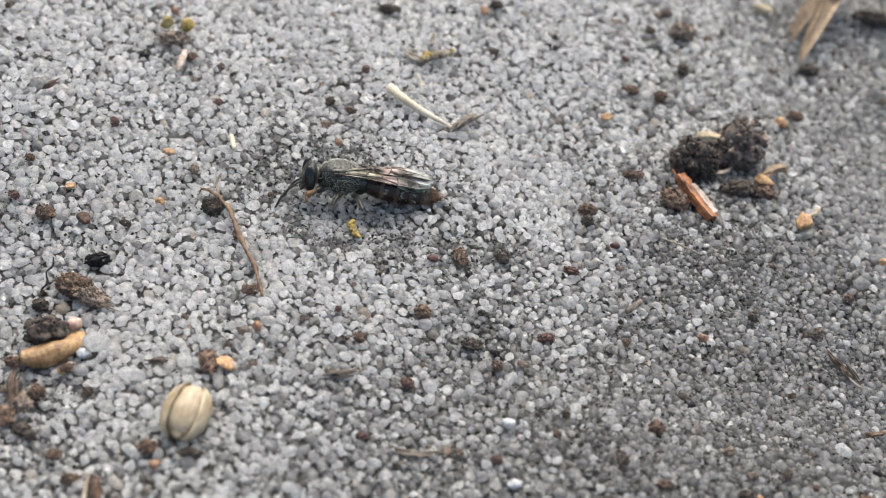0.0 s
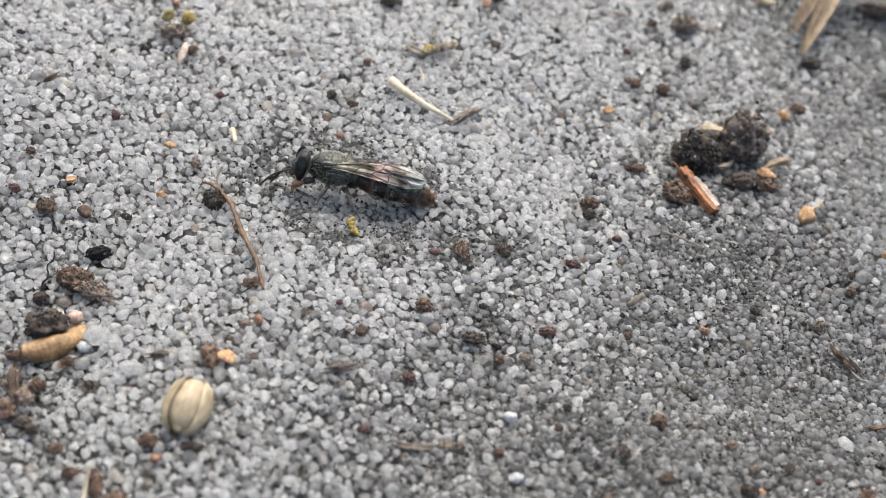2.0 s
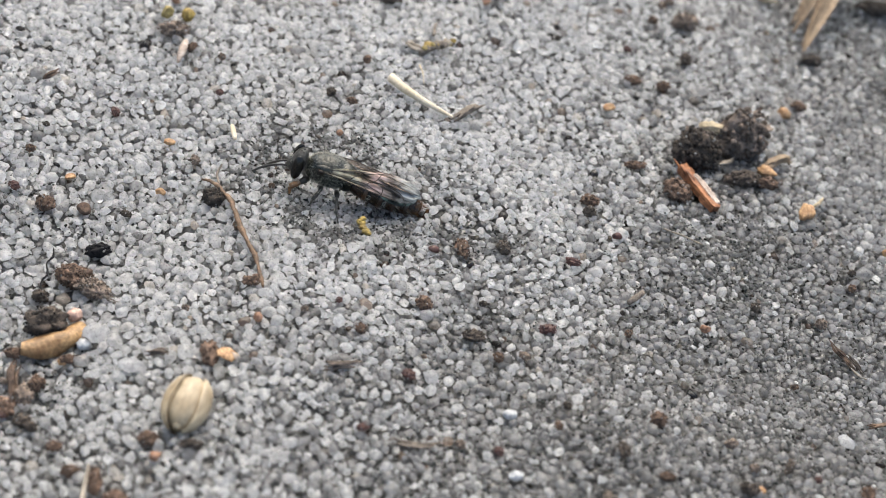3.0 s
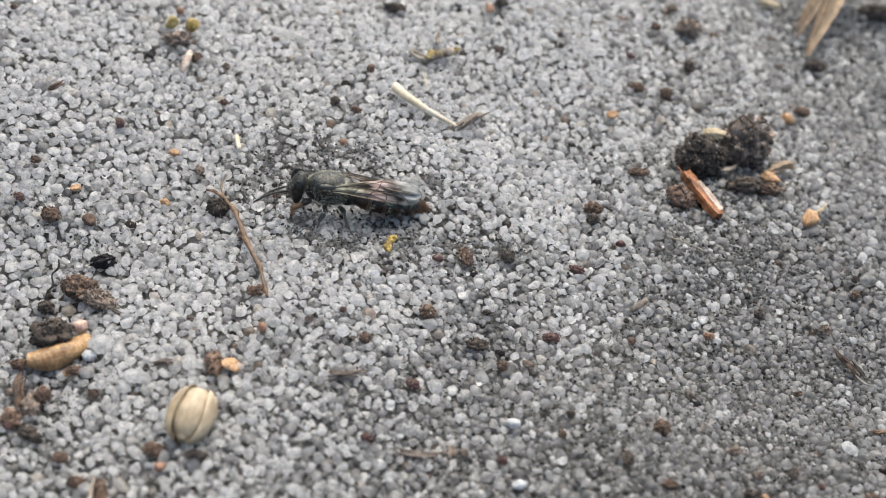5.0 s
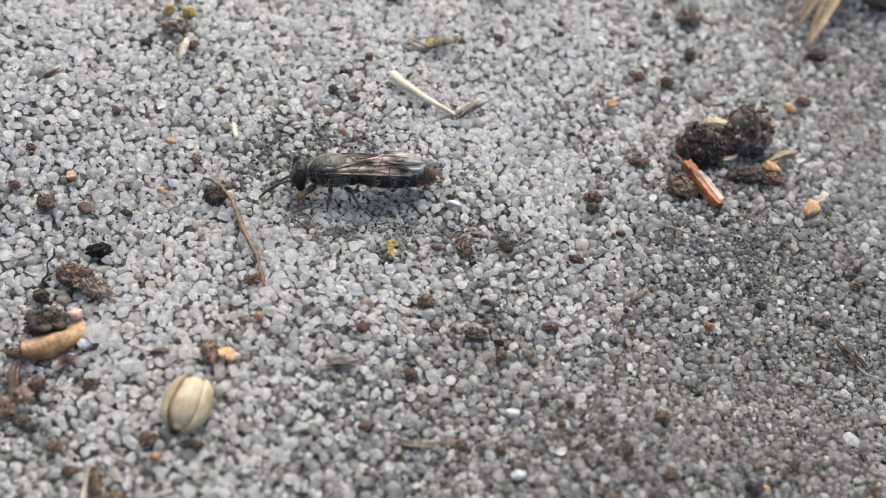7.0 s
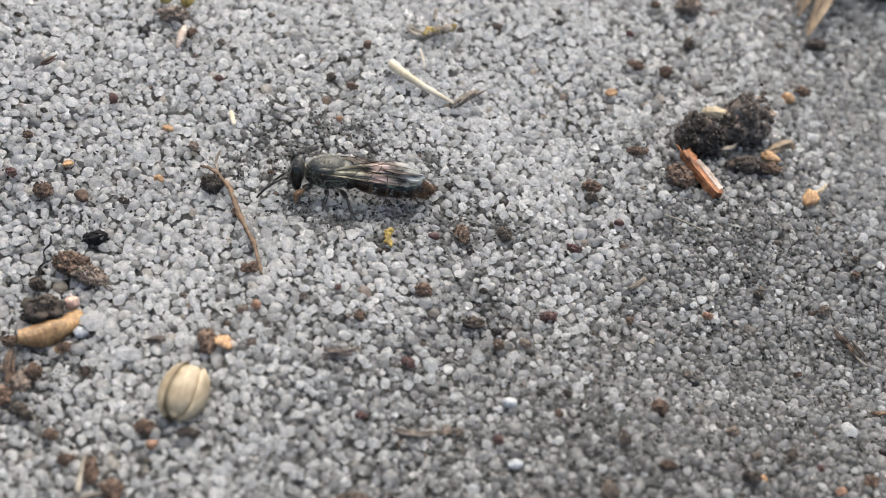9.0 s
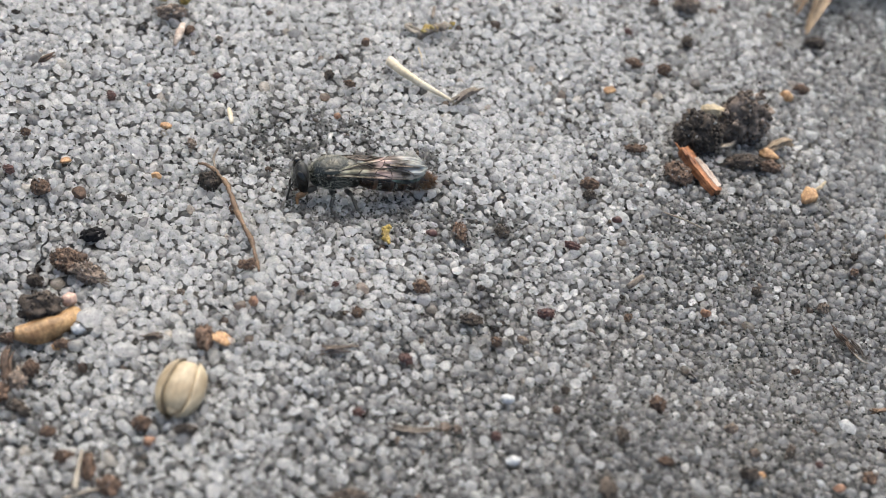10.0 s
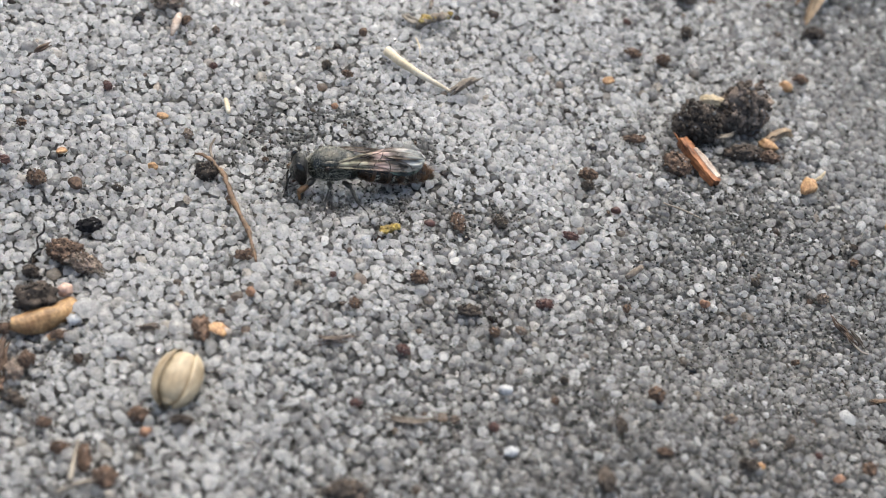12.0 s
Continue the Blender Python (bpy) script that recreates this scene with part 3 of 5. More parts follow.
def hindwing_mesh(side, nu=20, nv=5):
    """The narrow tip of the hindwing that shows below the forewing's edge, crimped into short flutes."""
    verts, faces = [], []
    for lift in (0.0, -0.016):
        for i in range(nu + 1):
            for j in range(nv + 1):
                u = 0.62 + 0.36 * i / nu
                x, y, z = wing_point(side, u, 0.06)
                out = 0.26 * math.sin(math.pi * min(1.0, 0.06 + 0.92 * i / nu)) ** 0.7 * (1 - j / nv)
                verts.append((x, y + side * (0.72 * out - 0.04), z - 0.05 - 0.72 * out + 0.03 * math.sin(1.9 * i) * out / 0.26 + lift))
    n1 = (nu + 1) * (nv + 1)
    for i in range(nu):
        for j in range(nv):
            a = i * (nv + 1) + j
            q = (a, a + 1, a + nv + 2, a + nv + 1)
            faces += [q, tuple(k + n1 for k in q[::-1])]
    return verts, faces


# veins of the forewing as runs of (u, v) through the membrane
VEINS = [((0.03, 0.02), (0.3, 0.01), (0.62, 0.01), (0.80, 0.02)), ((0.05, 0.3), (0.25, 0.28), (0.45, 0.25), (0.62, 0.06)),
         ((0.05, 0.75), (0.3, 0.78), (0.5, 0.80), (0.60, 0.97)), ((0.28, 0.28), (0.33, 0.55), (0.36, 0.78)),
         ((0.45, 0.25), (0.50, 0.45), (0.66, 0.42), (0.80, 0.30), (0.86, 0.08)), ((0.50, 0.45), (0.54, 0.62), (0.56, 0.80)),
         ((0.36, 0.78), (0.42, 0.6), (0.50, 0.45)), ((0.60, 0.43), (0.62, 0.2), (0.62, 0.06)), ((0.66, 0.42), (0.70, 0.6), (0.78, 0.62))]


def vein_tube(side, run):
    n = 12
    uv = smooth_line([(u, v, 0) for u, v in run], n)
    pts = []
    for u, v, _ in uv:
        x, y, z = wing_point(side, min(max(u, 0.02), 0.99), min(max(v, 0.0), 1.0))
        pts.append((x, y, z + 0.012))
    return tube(pts, [0.032, 0.026, 0.018], n, 5, 3, 0.05)


def leg_parts(name, bee, hip, side, run, radii, shin, label):
    """A leg: thigh mesh at the hip, with shin and foot under it. run: hip-relative joints (knee, ankle, toe)."""
    s = np.array([1, side, 1])
    knee, ankle, toe = [np.array(p) * s for p in run]
    leg = part(name, tube([(0, 0, 0), knee * 0.5 + np.array([0, 0, 0.03]), knee], [radii[0] * 0.8, radii[0], radii[0] * 0.7], 9, 8, 2, 0.05),
               LEG_DARK, bee, label, at_mm(hip[0], hip[1] * side, hip[2]))
    mid = (knee + ankle) / 2
    part("shin", tube([knee, mid, ankle], [radii[1] * 0.7, radii[1], radii[1] * 0.9], 9, 8, 3, 0.06), shin, leg)
    way = toe - ankle
    foot = [ankle + way * k + np.array([0, 0, 0.04 * math.sin(3.1 * k)]) for k in (0, 0.33, 0.66, 1)]
    part("foot", tube(foot, [radii[2], radii[2] * 0.8, radii[2] * 0.8, radii[2] * 0.6], 11, 6, 4, 0.22), shin, leg)
    pts = [knee + (ankle - knee) * rnd.random() for _ in range(110)]
    nor = [np.array([rnd.gauss(0, 1), rnd.gauss(0, 1), rnd.gauss(0, 1)]) for _ in pts]
    part("leg_hair", hairs([p + n_ / np.linalg.norm(n_) * radii[1] * 0.8 for p, n_ in zip(pts, nor)], nor, 0.13, 0.013, (-0.3, 0, -0.5), 8),
         HAIR_GREY, leg, kind="stuff")
    return leg


def build_bee():
    bee = tagged(new("bee"), "small bronze-black bee with amber-banded abdomen, digging in sand", "bee")
    # thorax
    thorax = part("thorax", ellipsoid((0.05, 0, 1.34), (1.28, 1.04, 0.92), 4, 5, 0.03), CUTICLE, bee, "hairy bronze-black thorax")
    part("propodeum", ellipsoid((-1.10, 0, 1.22), (0.52, 0.74, 0.76), 3, 7, 0.04), CUTICLE, thorax)
    part("collar", ellipsoid((0.75, 0, 1.25), (0.62, 0.80, 0.72), 3, 8, 0.03), CUTICLE, thorax)
    part("scutellum", ellipsoid((-0.78, 0, 1.84), (0.44, 0.60, 0.32), 3, 12, 0.04), CUTICLE, thorax)
    for side in (1, -1):
        part("shoulder", ellipsoid((0.25, side * 0.62, 1.80), (0.62, 0.30, 0.28), 3, 13, 0.04), CUTICLE, thorax)
    for side in (1, -1):
        part("wing_base", ellipsoid((0.48, side * 0.97, 1.78), (0.20, 0.12, 0.14), 2), TERGITE, thorax)
    p, nn = on_ellipsoid((0.05, 0, 1.34), (1.27, 1.03, 0.91), 1900, 21, lambda d: d[2] > -0.6)
    p2, n2 = on_ellipsoid((0.7, 0, 1.15), (0.70, 0.85, 0.75), 600, 22)
    part("thorax_hair", hairs(p + p2, nn + n2, 0.17, 0.013, (-0.6, 0, 0.1), 5), HAIR_GREY, thorax, kind="stuff")
    # head, turning on the neck
    head = part("head", joined([ellipsoid((0.46, 0, -0.02), (0.44, 0.88, 0.86), 4, 9, 0.03), ellipsoid((0.68, 0, -0.35), (0.40, 0.62, 0.60), 3, 10, 0.03)]),
                FACE, bee, "black hairy head", at_mm(1.30, 0, 1.28))
    for side in (1, -1):
        v, f = ellipsoid((0, 0, 0), (0.33, 0.30, 0.80), 4)
        turn = np.array(Euler((radians(10 * side), radians(10), radians(-16 * side))).to_matrix())
        part("eye", (v @ turn.T + np.array([0.56, side * 0.74, -0.02]), f), EYE, head, "glossy black compound eye")
    for k, (dx, dy, dz) in enumerate(((0.62, 0, 0.74), (0.50, 0.16, 0.79), (0.50, -0.16, 0.79))):
        part("ocellus", ellipsoid((dx, dy, dz), (0.065, 0.065, 0.06), 2), EYE, head)
    for side in (1, -1):
        part("jaw", tube([(0.78, side * 0.42, -0.62), (0.95, side * 0.30, -0.85), (0.92, side * 0.08, -1.0)], [0.11, 0.09, 0.03], 8, 7, 3, 0.05), BAND, head)
    p, nn = on_ellipsoid((0.50, 0, -0.08), (0.52, 0.84, 0.86), 330, 23, lambda d: abs(d[1]) < 0.6 and d[2] < 0.45)
    part("face_hair", hairs(p, nn, 0.14, 0.012, (0.1, 0, -0.1), 6), HAIR_GREY, head, kind="stuff")
    feelers = []
    for side in (1, -1):
        feeler = part("antenna", tube([(0, 0, 0), (0.28, side * 0.06, 0.10), (0.52, side * 0.12, 0.10)], [0.055, 0.06, 0.07], 8, 7, 4, 0.04),
                      LEG_DARK, bee, "slender black antenna", at_mm(2.12, side * 0.26, 0.80))
        line = [(0.50, side * 0.12, 0.10), (1.0, side * 0.24, 0.02), (1.5, side * 0.40, -0.18), (1.95, side * 0.58, -0.46)]
        part("flagellum", tube(line, [0.06, 0.072, 0.072, 0.05], 26, 8, 5, 0.10), LEG_DARK, feeler)
        feelers.append(feeler)
    # abdomen in overlapping plates
    abdomen = part("abdomen", tube([(-1.15, 0, 1.12), (-1.5, 0, 1.15)], [0.22, 0.34], 6, 12, 2, 0.03), TERGITE, bee, "dark abdomen with amber bands and golden fringe")
    joints = [-1.35, -2.25, -3.15, -3.95, -4.65, -5.25, -5.74]
    fringe_p, fringe_n = [], []
    for k in range(6):
        a, b = joints[k], joints[k + 1] - (0.05 if k < 5 else 0)
        t = np.linspace(0, 1, 7)
        xs_ = a + (b - a) * t
        rs_ = [abdomen_radius(x) * (0.955 + 0.05 * s) for x, s in zip(xs_, t)]
        if k == 5:
            rs_[-2], rs_[-1] = rs_[-2] * 0.92, 0.16
        part("tergite", lathe(xs_, rs_, [abdomen_axis(x) for x in xs_], 0.78), TERGITE, abdomen)
        w = 0.20
        xb = np.linspace(b + w, b - 0.012, 4)
        part("band", lathe(xb, [abdomen_radius(x) * (0.955 + 0.05 * min(1, (a - x) / (a - b))) + 0.012 for x in xb],
                           [abdomen_axis(x) for x in xb], 0.78), BAND if k < 2 else BAND_DARK, abdomen, "amber rim of a dark plate" if k < 2 else "brown rim of a dark plate")
        for _ in range(30 if k < 2 else 80 if k < 4 else 330):
            an = rnd.uniform(0, 2 * math.pi)
            x = b + rnd.uniform(-0.05, 0.7)
            r = abdomen_radius(x)
            fringe_p.append((x, r * math.cos(an), abdomen_axis(x) + 0.78 * r * math.sin(an)))
            fringe_n.append((-0.1, math.cos(an), math.sin(an)))
    # pale tufts at the sides of the plates
    tuft_p, tuft_n = [], []
    for k in range(1, 5):
        for side in (1, -1):
            for _ in range(18):
                an, x = radians(rnd.uniform(-25, 25)), joints[k] - rnd.uniform(0.02, 0.22)
                r = abdomen_radius(x)
                tuft_p.append((x, side * r * math.cos(an), abdomen_axis(x) + 0.78 * r * math.sin(an)))
                tuft_n.append((-0.2, side * math.cos(an), math.sin(an)))
    part("tuft", hairs(tuft_p, tuft_n, 0.20, 0.018, (-0.9, 0, 0), 14), HAIR_GREY, abdomen, "pale hair tufts at the plate edges", kind="stuff")
    part("fringe", hairs(fringe_p, fringe_n, 0.30, 0.014, (-1.2, 0, 0), 9), HAIR_GOLD, abdomen, kind="stuff")
    # wings
    for side in (1, -1):
        wing = part("forewing", wing_mesh(side), FILM if side > 0 else FILM_FAR_SHADED, bee, "smoky iridescent folded wing" if side > 0 else "folded wing beneath the other, its shade painted in as brown")
        part("hindwing", hindwing_mesh(side), FILM_GREEN, bee, "green-glinting tip of the hindwing")
        for run in VEINS:
            part("vein", vein_tube(side, run), VEIN, wing)
    # legs: joints relative to the hip for the left side, mirrored for the right
    legs = {}
    plan = {"foreleg": ((0.95, 0.50, 0.62), ((0.45, 0.42, -0.05), (0.95, 0.72, -0.28), (0.85, 0.95, -0.62)), (0.21, 0.19, 0.11), LEG_AMBER),
            "midleg": ((0.10, 0.60, 0.50), ((0.10, 0.65, 0.12), (0.35, 1.15, -0.30), (0.45, 1.60, -0.48)), (0.15, 0.12, 0.06), LEG_DARK),
            "hindleg": ((-0.75, 0.60, 0.55), ((-0.15, 0.70, 0.18), (-0.45, 1.60, -0.24), (-0.95, 2.45, -0.50)), (0.16, 0.10, 0.045), LEG_DARK)}
    for name, (hip, run, radii, shin) in plan.items():
        for side in (1, -1):
            legs[name, side] = leg_parts(name, bee, hip, side, run, radii, shin, "dark bristly leg" if shin is LEG_DARK else "dark leg with amber shin")
    bee.scale = (1.04, 0.90, 1.04)
    head.scale = (0.94, 0.94, 0.94)
    return bee, head, feelers, legs


bee, bee_head, bee_feelers, bee_legs = build_bee()


# ---- debris ----
SIGHT = 1.11   # places were sighted from above at about 42 degrees: what stands higher lies that much nearer


LAID = set()   # long pieces that already follow the bank point by point


def sighted(y, up):
    return y - SIGHT * up


def thing(ob, label, category, xy, dz=0.0, rx=0, ry=0, rz=0, group=""):
    """Sets a loose piece down on the sand."""
    up = skin(*xy) + dz + 0.10
    ob.matrix_basis = at_mm(xy[0], sighted(xy[1], up), up, rx, ry, rz + 22)
    return tagged(ob, label, category, group)


def pebble(name, xy, size, material, label, category="pebble", seed=None, dz=0.0, rz=0, cuts=3, rough=0.18, level=3, group=""):
    seed = seed if seed is not None else int(abs(xy[0] * 131 + xy[1] * 57) * 10)
    ob = part(name, lump(*size, seed, rough, 1.7, level, cuts), material)
    return thing(ob, label, category, xy, size[2] * 0.35 + dz - 0.1, rnd.uniform(-15, 15), rnd.uniform(-15, 15), rz, group)


def crumb(name, xy, size, material, label, seed=None, grains_on=26, rz=0, dz=0.0):
    """A lump of humus packed from crumbs of many sizes, with some sand stuck to it."""
    seed = seed if seed is not None else int(abs(xy[0] * 131 + xy[1] * 57) * 10)
    r = random.Random(seed)
    ob = part(name, lump(size[0] * 0.85, size[1] * 0.85, size[2] * 0.85, seed, 0.55, 2.3, 4, 0), material)
    bits, stuck = [], []
    for k in range(int(grains_on * 11)):
        d = np.array([r.gauss(0, 1), r.gauss(0, 1), r.gauss(0.3, 1)])
        d /= np.linalg.norm(d)
        q = 0.030 + 0.12 * min(size) * r.random() ** 2.2
        v, f = lump(q * r.uniform(0.7, 1.3), q * r.uniform(0.7, 1.3), q, r.randint(0, 9999), 0.35, 1.5, 1 if q < 0.09 else 2, 2)
        far = r.uniform(0.72, 1.06)
        (stuck if k % 17 == 0 else bits).append((v + d * np.array(size) * far, f))
    part("grit", joined(bits), material, ob, kind="stuff")
    if stuck:
        part("stuck_sand", joined(stuck), QUARTZ_DUSTY, ob, "grey sand grains stuck on", kind="stuff")
    return thing(ob, label, "soil crumb", xy, size[2] * 0.3 + dz, 0, 0, rz)


def stem(name, route, radii, material, label, category, sides=8, steps=22, lift=0.1, rough=0.14, flat=1.0, seed=4):
    """A stem that lies on the sand along points (x, y, height)."""
    pts = laid([(x, sighted(y, skin(x, y) + z + lift), skin(x, y) + z + lift) for (x, y), z in route])[0]
    c = np.mean(pts, 0)
    ob = part(name, tube([np.array(p) - c for p in pts], radii, steps, sides, seed, rough, flat), material, at=at_mm(*c))
    LAID.add(ob.name)
    return tagged(ob, label, category)


def shred(name, route, width, count, material, label, category, seed=1, flat=0.5, fine=1.0):
    """A frayed piece: a bundle of uneven fibres that splay at the ends."""
    r = random.Random(seed)
    pts = laid([(x, sighted(y, skin(x, y) + z), skin(x, y) + z) for (x, y), z in route])[0]
    c = pts.mean(0)
    bits = []
    for k in range(count):
        off = np.array([r.uniform(-1, 1), r.uniform(-1, 1), r.uniform(-0.5, 0.9)]) * width * 0.55
        line = []
        for i, p in enumerate(pts):
            t = i / (len(pts) - 1)
            line.append(p - c + off * (0.55 + 1.1 * abs(t - 0.5)) + np.array([r.gauss(0, 1), r.gauss(0, 1), r.gauss(0, 1)]) * width * 0.16)
        a0, b0 = r.uniform(0, 0.25), r.uniform(0.75, 1.0)
        q = smooth_line(line, 12)
        q = smooth_line(q[int(a0 * 11):max(int(a0 * 11) + 3, int(b0 * 11) + 1)], 10)
        w = fine * width * r.uniform(0.18, 0.42)
        bits.append(tube(q, [w * 0.4, w, w * r.uniform(0.6, 1.0), w * 0.3], 12, 6, seed * 31 + k, 0.25, flat))
    ob = new(name)
    ob.matrix_basis = at_mm(*c)
    LAID.add(ob.name)
    for bit in bits:
        part("fibre", bit, material, ob)
    return tagged(ob, label, category)


# the pale seed capsule
def seed_capsule(xy):
    cap = tagged(new("seed_capsule"), "pale cream ribbed seed capsule lying on the sand", "seed")
    v, f = ellipsoid((0, 0, 0), (1.12, 1.62, 1.05), 4, 31, 0.02)
    part("kernel", (v, f), SEED, cap)
    for k, an in enumerate((-84, 70, 190)):
        verts, faces = [], []
        nu, nv = 16, 8
        for lift in (1.0, 0.95):
            for i in range(nu + 1):
                for j in range(nv + 1):
                    t = -1 + 2 * i / nu
                    s = radians(an + (j / nv - 0.5) * (86 - 22 * t) * (1 - 0.5 * abs(t) ** 3))
                    rr = math.sqrt(max(0.0, 1 - (0.97 * t) ** 2)) ** 0.9
                    q = lift * (1.11 + 0.05 * (1 - abs(2 * j / nv - 1)) + 0.04 * max(0.0, t))
                    verts.append((q * 1.14 * max(rr, 0.16) * math.sin(s), -1.72 * t - 0.16 * max(0.0, t) ** 2, q * 1.07 * max(rr, 0.16) * math.cos(s)))
        n1 = (nu + 1) * (nv + 1)
        for i in range(nu):
            for j in range(nv):
                a0 = i * (nv + 1) + j
                q4 = (a0, a0 + 1, a0 + nv + 2, a0 + nv + 1)
                faces += [q4, tuple(m + n1 for m in q4[::-1])]
        for i in range(nu):
            for j in (0, nv):
                a0 = i * (nv + 1) + j
                faces.append((a0, a0 + nv + 1, a0 + nv + 1 + n1, a0 + n1))
        part("bract", (verts, faces), SEED, cap, "cream overlapping bract")
    part("scar", tube([(0, -1.5, 0), (0, -1.72, -0.03)], [0.34, 0.2], 5, 9, 3, 0.15), SEED, cap)
    cap.matrix_basis = at_mm(xy[0], sighted(xy[1], skin(*xy) + 0.7), skin(*xy) + 0.7, 8, 6, 0) @ Matrix.Scale(0.91, 4)
    return cap


seed_capsule((-9.40, -17.00))


# curved orange husk with a crumb resting on it
def curved_husk(xy):
    verts, faces = [], []
    nu, nv = 22, 12
    for lift in (1.0, 0.8):
        for i in range(nu + 1):
            for j in range(nv + 1):
                t = i / nu
                an = radians(238 + 64 * t)
                s = radians(-40 + 240 * j / nv)
                r = 0.60 * lift * math.sin(math.pi * (0.10 + 0.82 * t)) ** 0.45 * (1 + 0.09 * math.sin(9 * t + 2 * s))
                verts.append(((3.2 + r * math.cos(s)) * math.cos(an), (3.2 + r * math.cos(s)) * math.sin(an) + 3.0, r * math.sin(s)))
    n1 = (nu + 1) * (nv + 1)
    for i in range(nu):
        for j in range(nv):
            a0 = i * (nv + 1) + j
            q4 = (a0, a0 + 1, a0 + nv + 2, a0 + nv + 1)
            faces += [q4, tuple(m + n1 for m in q4[::-1])]
    for i in range(nu):
        for j in (0, nv):
            a0 = i * (nv + 1) + j
            faces.append((a0, a0 + nv + 1, a0 + nv + 1 + n1, a0 + n1))
    for j in range(nv):
        for i in (0, nu):
            a0 = i * (nv + 1) + j
            faces.append((a0, a0 + 1, a0 + 1 + n1, a0 + n1))
    ob = part("husk", (verts, faces), HUSK)
    return thing(ob, "curved orange-brown seed husk half sunk in sand", "husk", xy, 0.15, 0, 0, 28)


curved_husk((-16.70, -15.93))
crumb("soil_crumb", (-17.42, -14.92), (1.10, 0.80, 0.85), SOIL, "dark brown soil crumb resting on an orange husk", dz=0.35)
pebble("pink_pebble", (-16.29, -13.80), (0.48, 0.36, 0.34), PINK, "small pink quartz pebble", dz=0.3)
pebble("white_pebble", (-14.99, -14.48), (0.66, 0.56, 0.45), QUARTZ_PIECE, "large milky white quartz grain", dz=0.15, cuts=1)
pebble("white_pebble", (-15.36, -15.57), (0.36, 0.30, 0.28), WHITE, "small bluish white quartz grain", cuts=1)
pebble("white_pebble", (-12.68, -15.92), (0.72, 0.42, 0.36), QUARTZ_PIECE, "large clear quartz grain", cuts=1)
pebble("white_pebble", (6.01, -11.23), (0.40, 0.30, 0.28), WHITE, "bright white quartz grain", dz=0.15, cuts=1)
pebble("white_pebble", (7.04, -15.13), (0.40, 0.28, 0.26), WHITE, "bright white quartz grain", dz=0.15, cuts=1)
pebble("white_pebble", (23.90, -5.50), (0.50, 0.36, 0.30), QUARTZ_PIECE, "bright white quartz grain", dz=0.1, rz=-40, cuts=1)
pebble("white_pebble", (-3.40, -3.70), (0.44, 0.22, 0.16), WHITE, "flat white quartz splinter", "splinter", dz=0.15, rz=8, cuts=7)

# brown rootlet with the crumb beneath its crook
stem("rootlet", [((-13.83, -1.41), 0.25), ((-13.35, -1.36), 0.34), ((-12.90, -1.55), 0.3), ((-12.30, -1.95), 0.34), ((-11.81, -2.40), 0.28), ((-11.50, -2.95), 0.30), ((-11.13, -3.50), 0.25),
                 ((-10.64, -4.20), 0.26), ((-10.15, -4.86), 0.22), ((-9.72, -5.42), 0.22), ((-9.35, -5.92), 0.18), ((-8.98, -6.58), 0.2), ((-8.64, -7.23), 0.16), ((-8.31, -7.95), 0.02)],
     [0.06, 0.10, 0.13, 0.10, 0.15, 0.09, 0.13, 0.16, 0.09, 0.12, 0.14, 0.08, 0.11, 0.05], TWIG, "thin kinked brown rootlet lying on sand", "rootlet", 9, 60, 0.1, 0.42)
stem("rootlet", [((-11.75, -2.70), 0.3), ((-11.30, -3.05), 0.22), ((-11.05, -3.60), 0.05)], [0.07, 0.09, 0.05], TWIG, "short forked side shoot of a rootlet", "rootlet", 7, 16, 0.1, 0.3)
crumb("soil_crumb", (-10.95, -4.05), (0.26, 0.34, 0.2), SOIL_BROWN, "small brown soil crumb caught on a rootlet", grains_on=9)
crumb("soil_crumb", (-8.75, -7.60), (0.34, 0.42, 0.2), SOIL_BROWN, "flat brown soil at a rootlet tip", grains_on=12)
crumb("soil_crumb", (-12.81, -2.53), (0.62, 0.55, 0.55), SOIL, "black crumbly soil beneath a rootlet")
stem("rootlet", [((-13.22, 0.26), 0.1), ((-13.21, -0.63), 0.15), ((-12.81, -1.46), 0.2)], [0.06, 0.08, 0.07], BARK, "short dark buried rootlet end", "rootlet")

# bleached straw, bark shred and fine hair behind the bee
stem("straw", [((-6.16, 12.50), 0.5), ((-5.10, 11.86), 0.45), ((-3.69, 11.29), 0.3), ((-2.53, 10.96), 0.2), ((-1.68, 10.70), 0.05)], [0.30, 0.29, 0.22, 0.17, 0.12, 0.08],
     STRAW, "bleached cream straw tapering to one end", "straw", 9, 30, 0.15, 0.06)
shred("bark_shred", [((-1.77, 10.48), 0.15), ((-1.17, 11.74), 0.4), ((-0.31, 12.92), 0.3)], 0.42, 11, BARK, "frayed grey brown bark shred", "bark", 3)
stem("plant_hair", [((-4.82, 14.66), 0.3), ((-4.43, 13.93), 0.5), ((-4.15, 12.98), 0.2)], [0.05, 0.045, 0.03], STRAW, "fine pale hair of plant", "plant fibre", 6, 12)

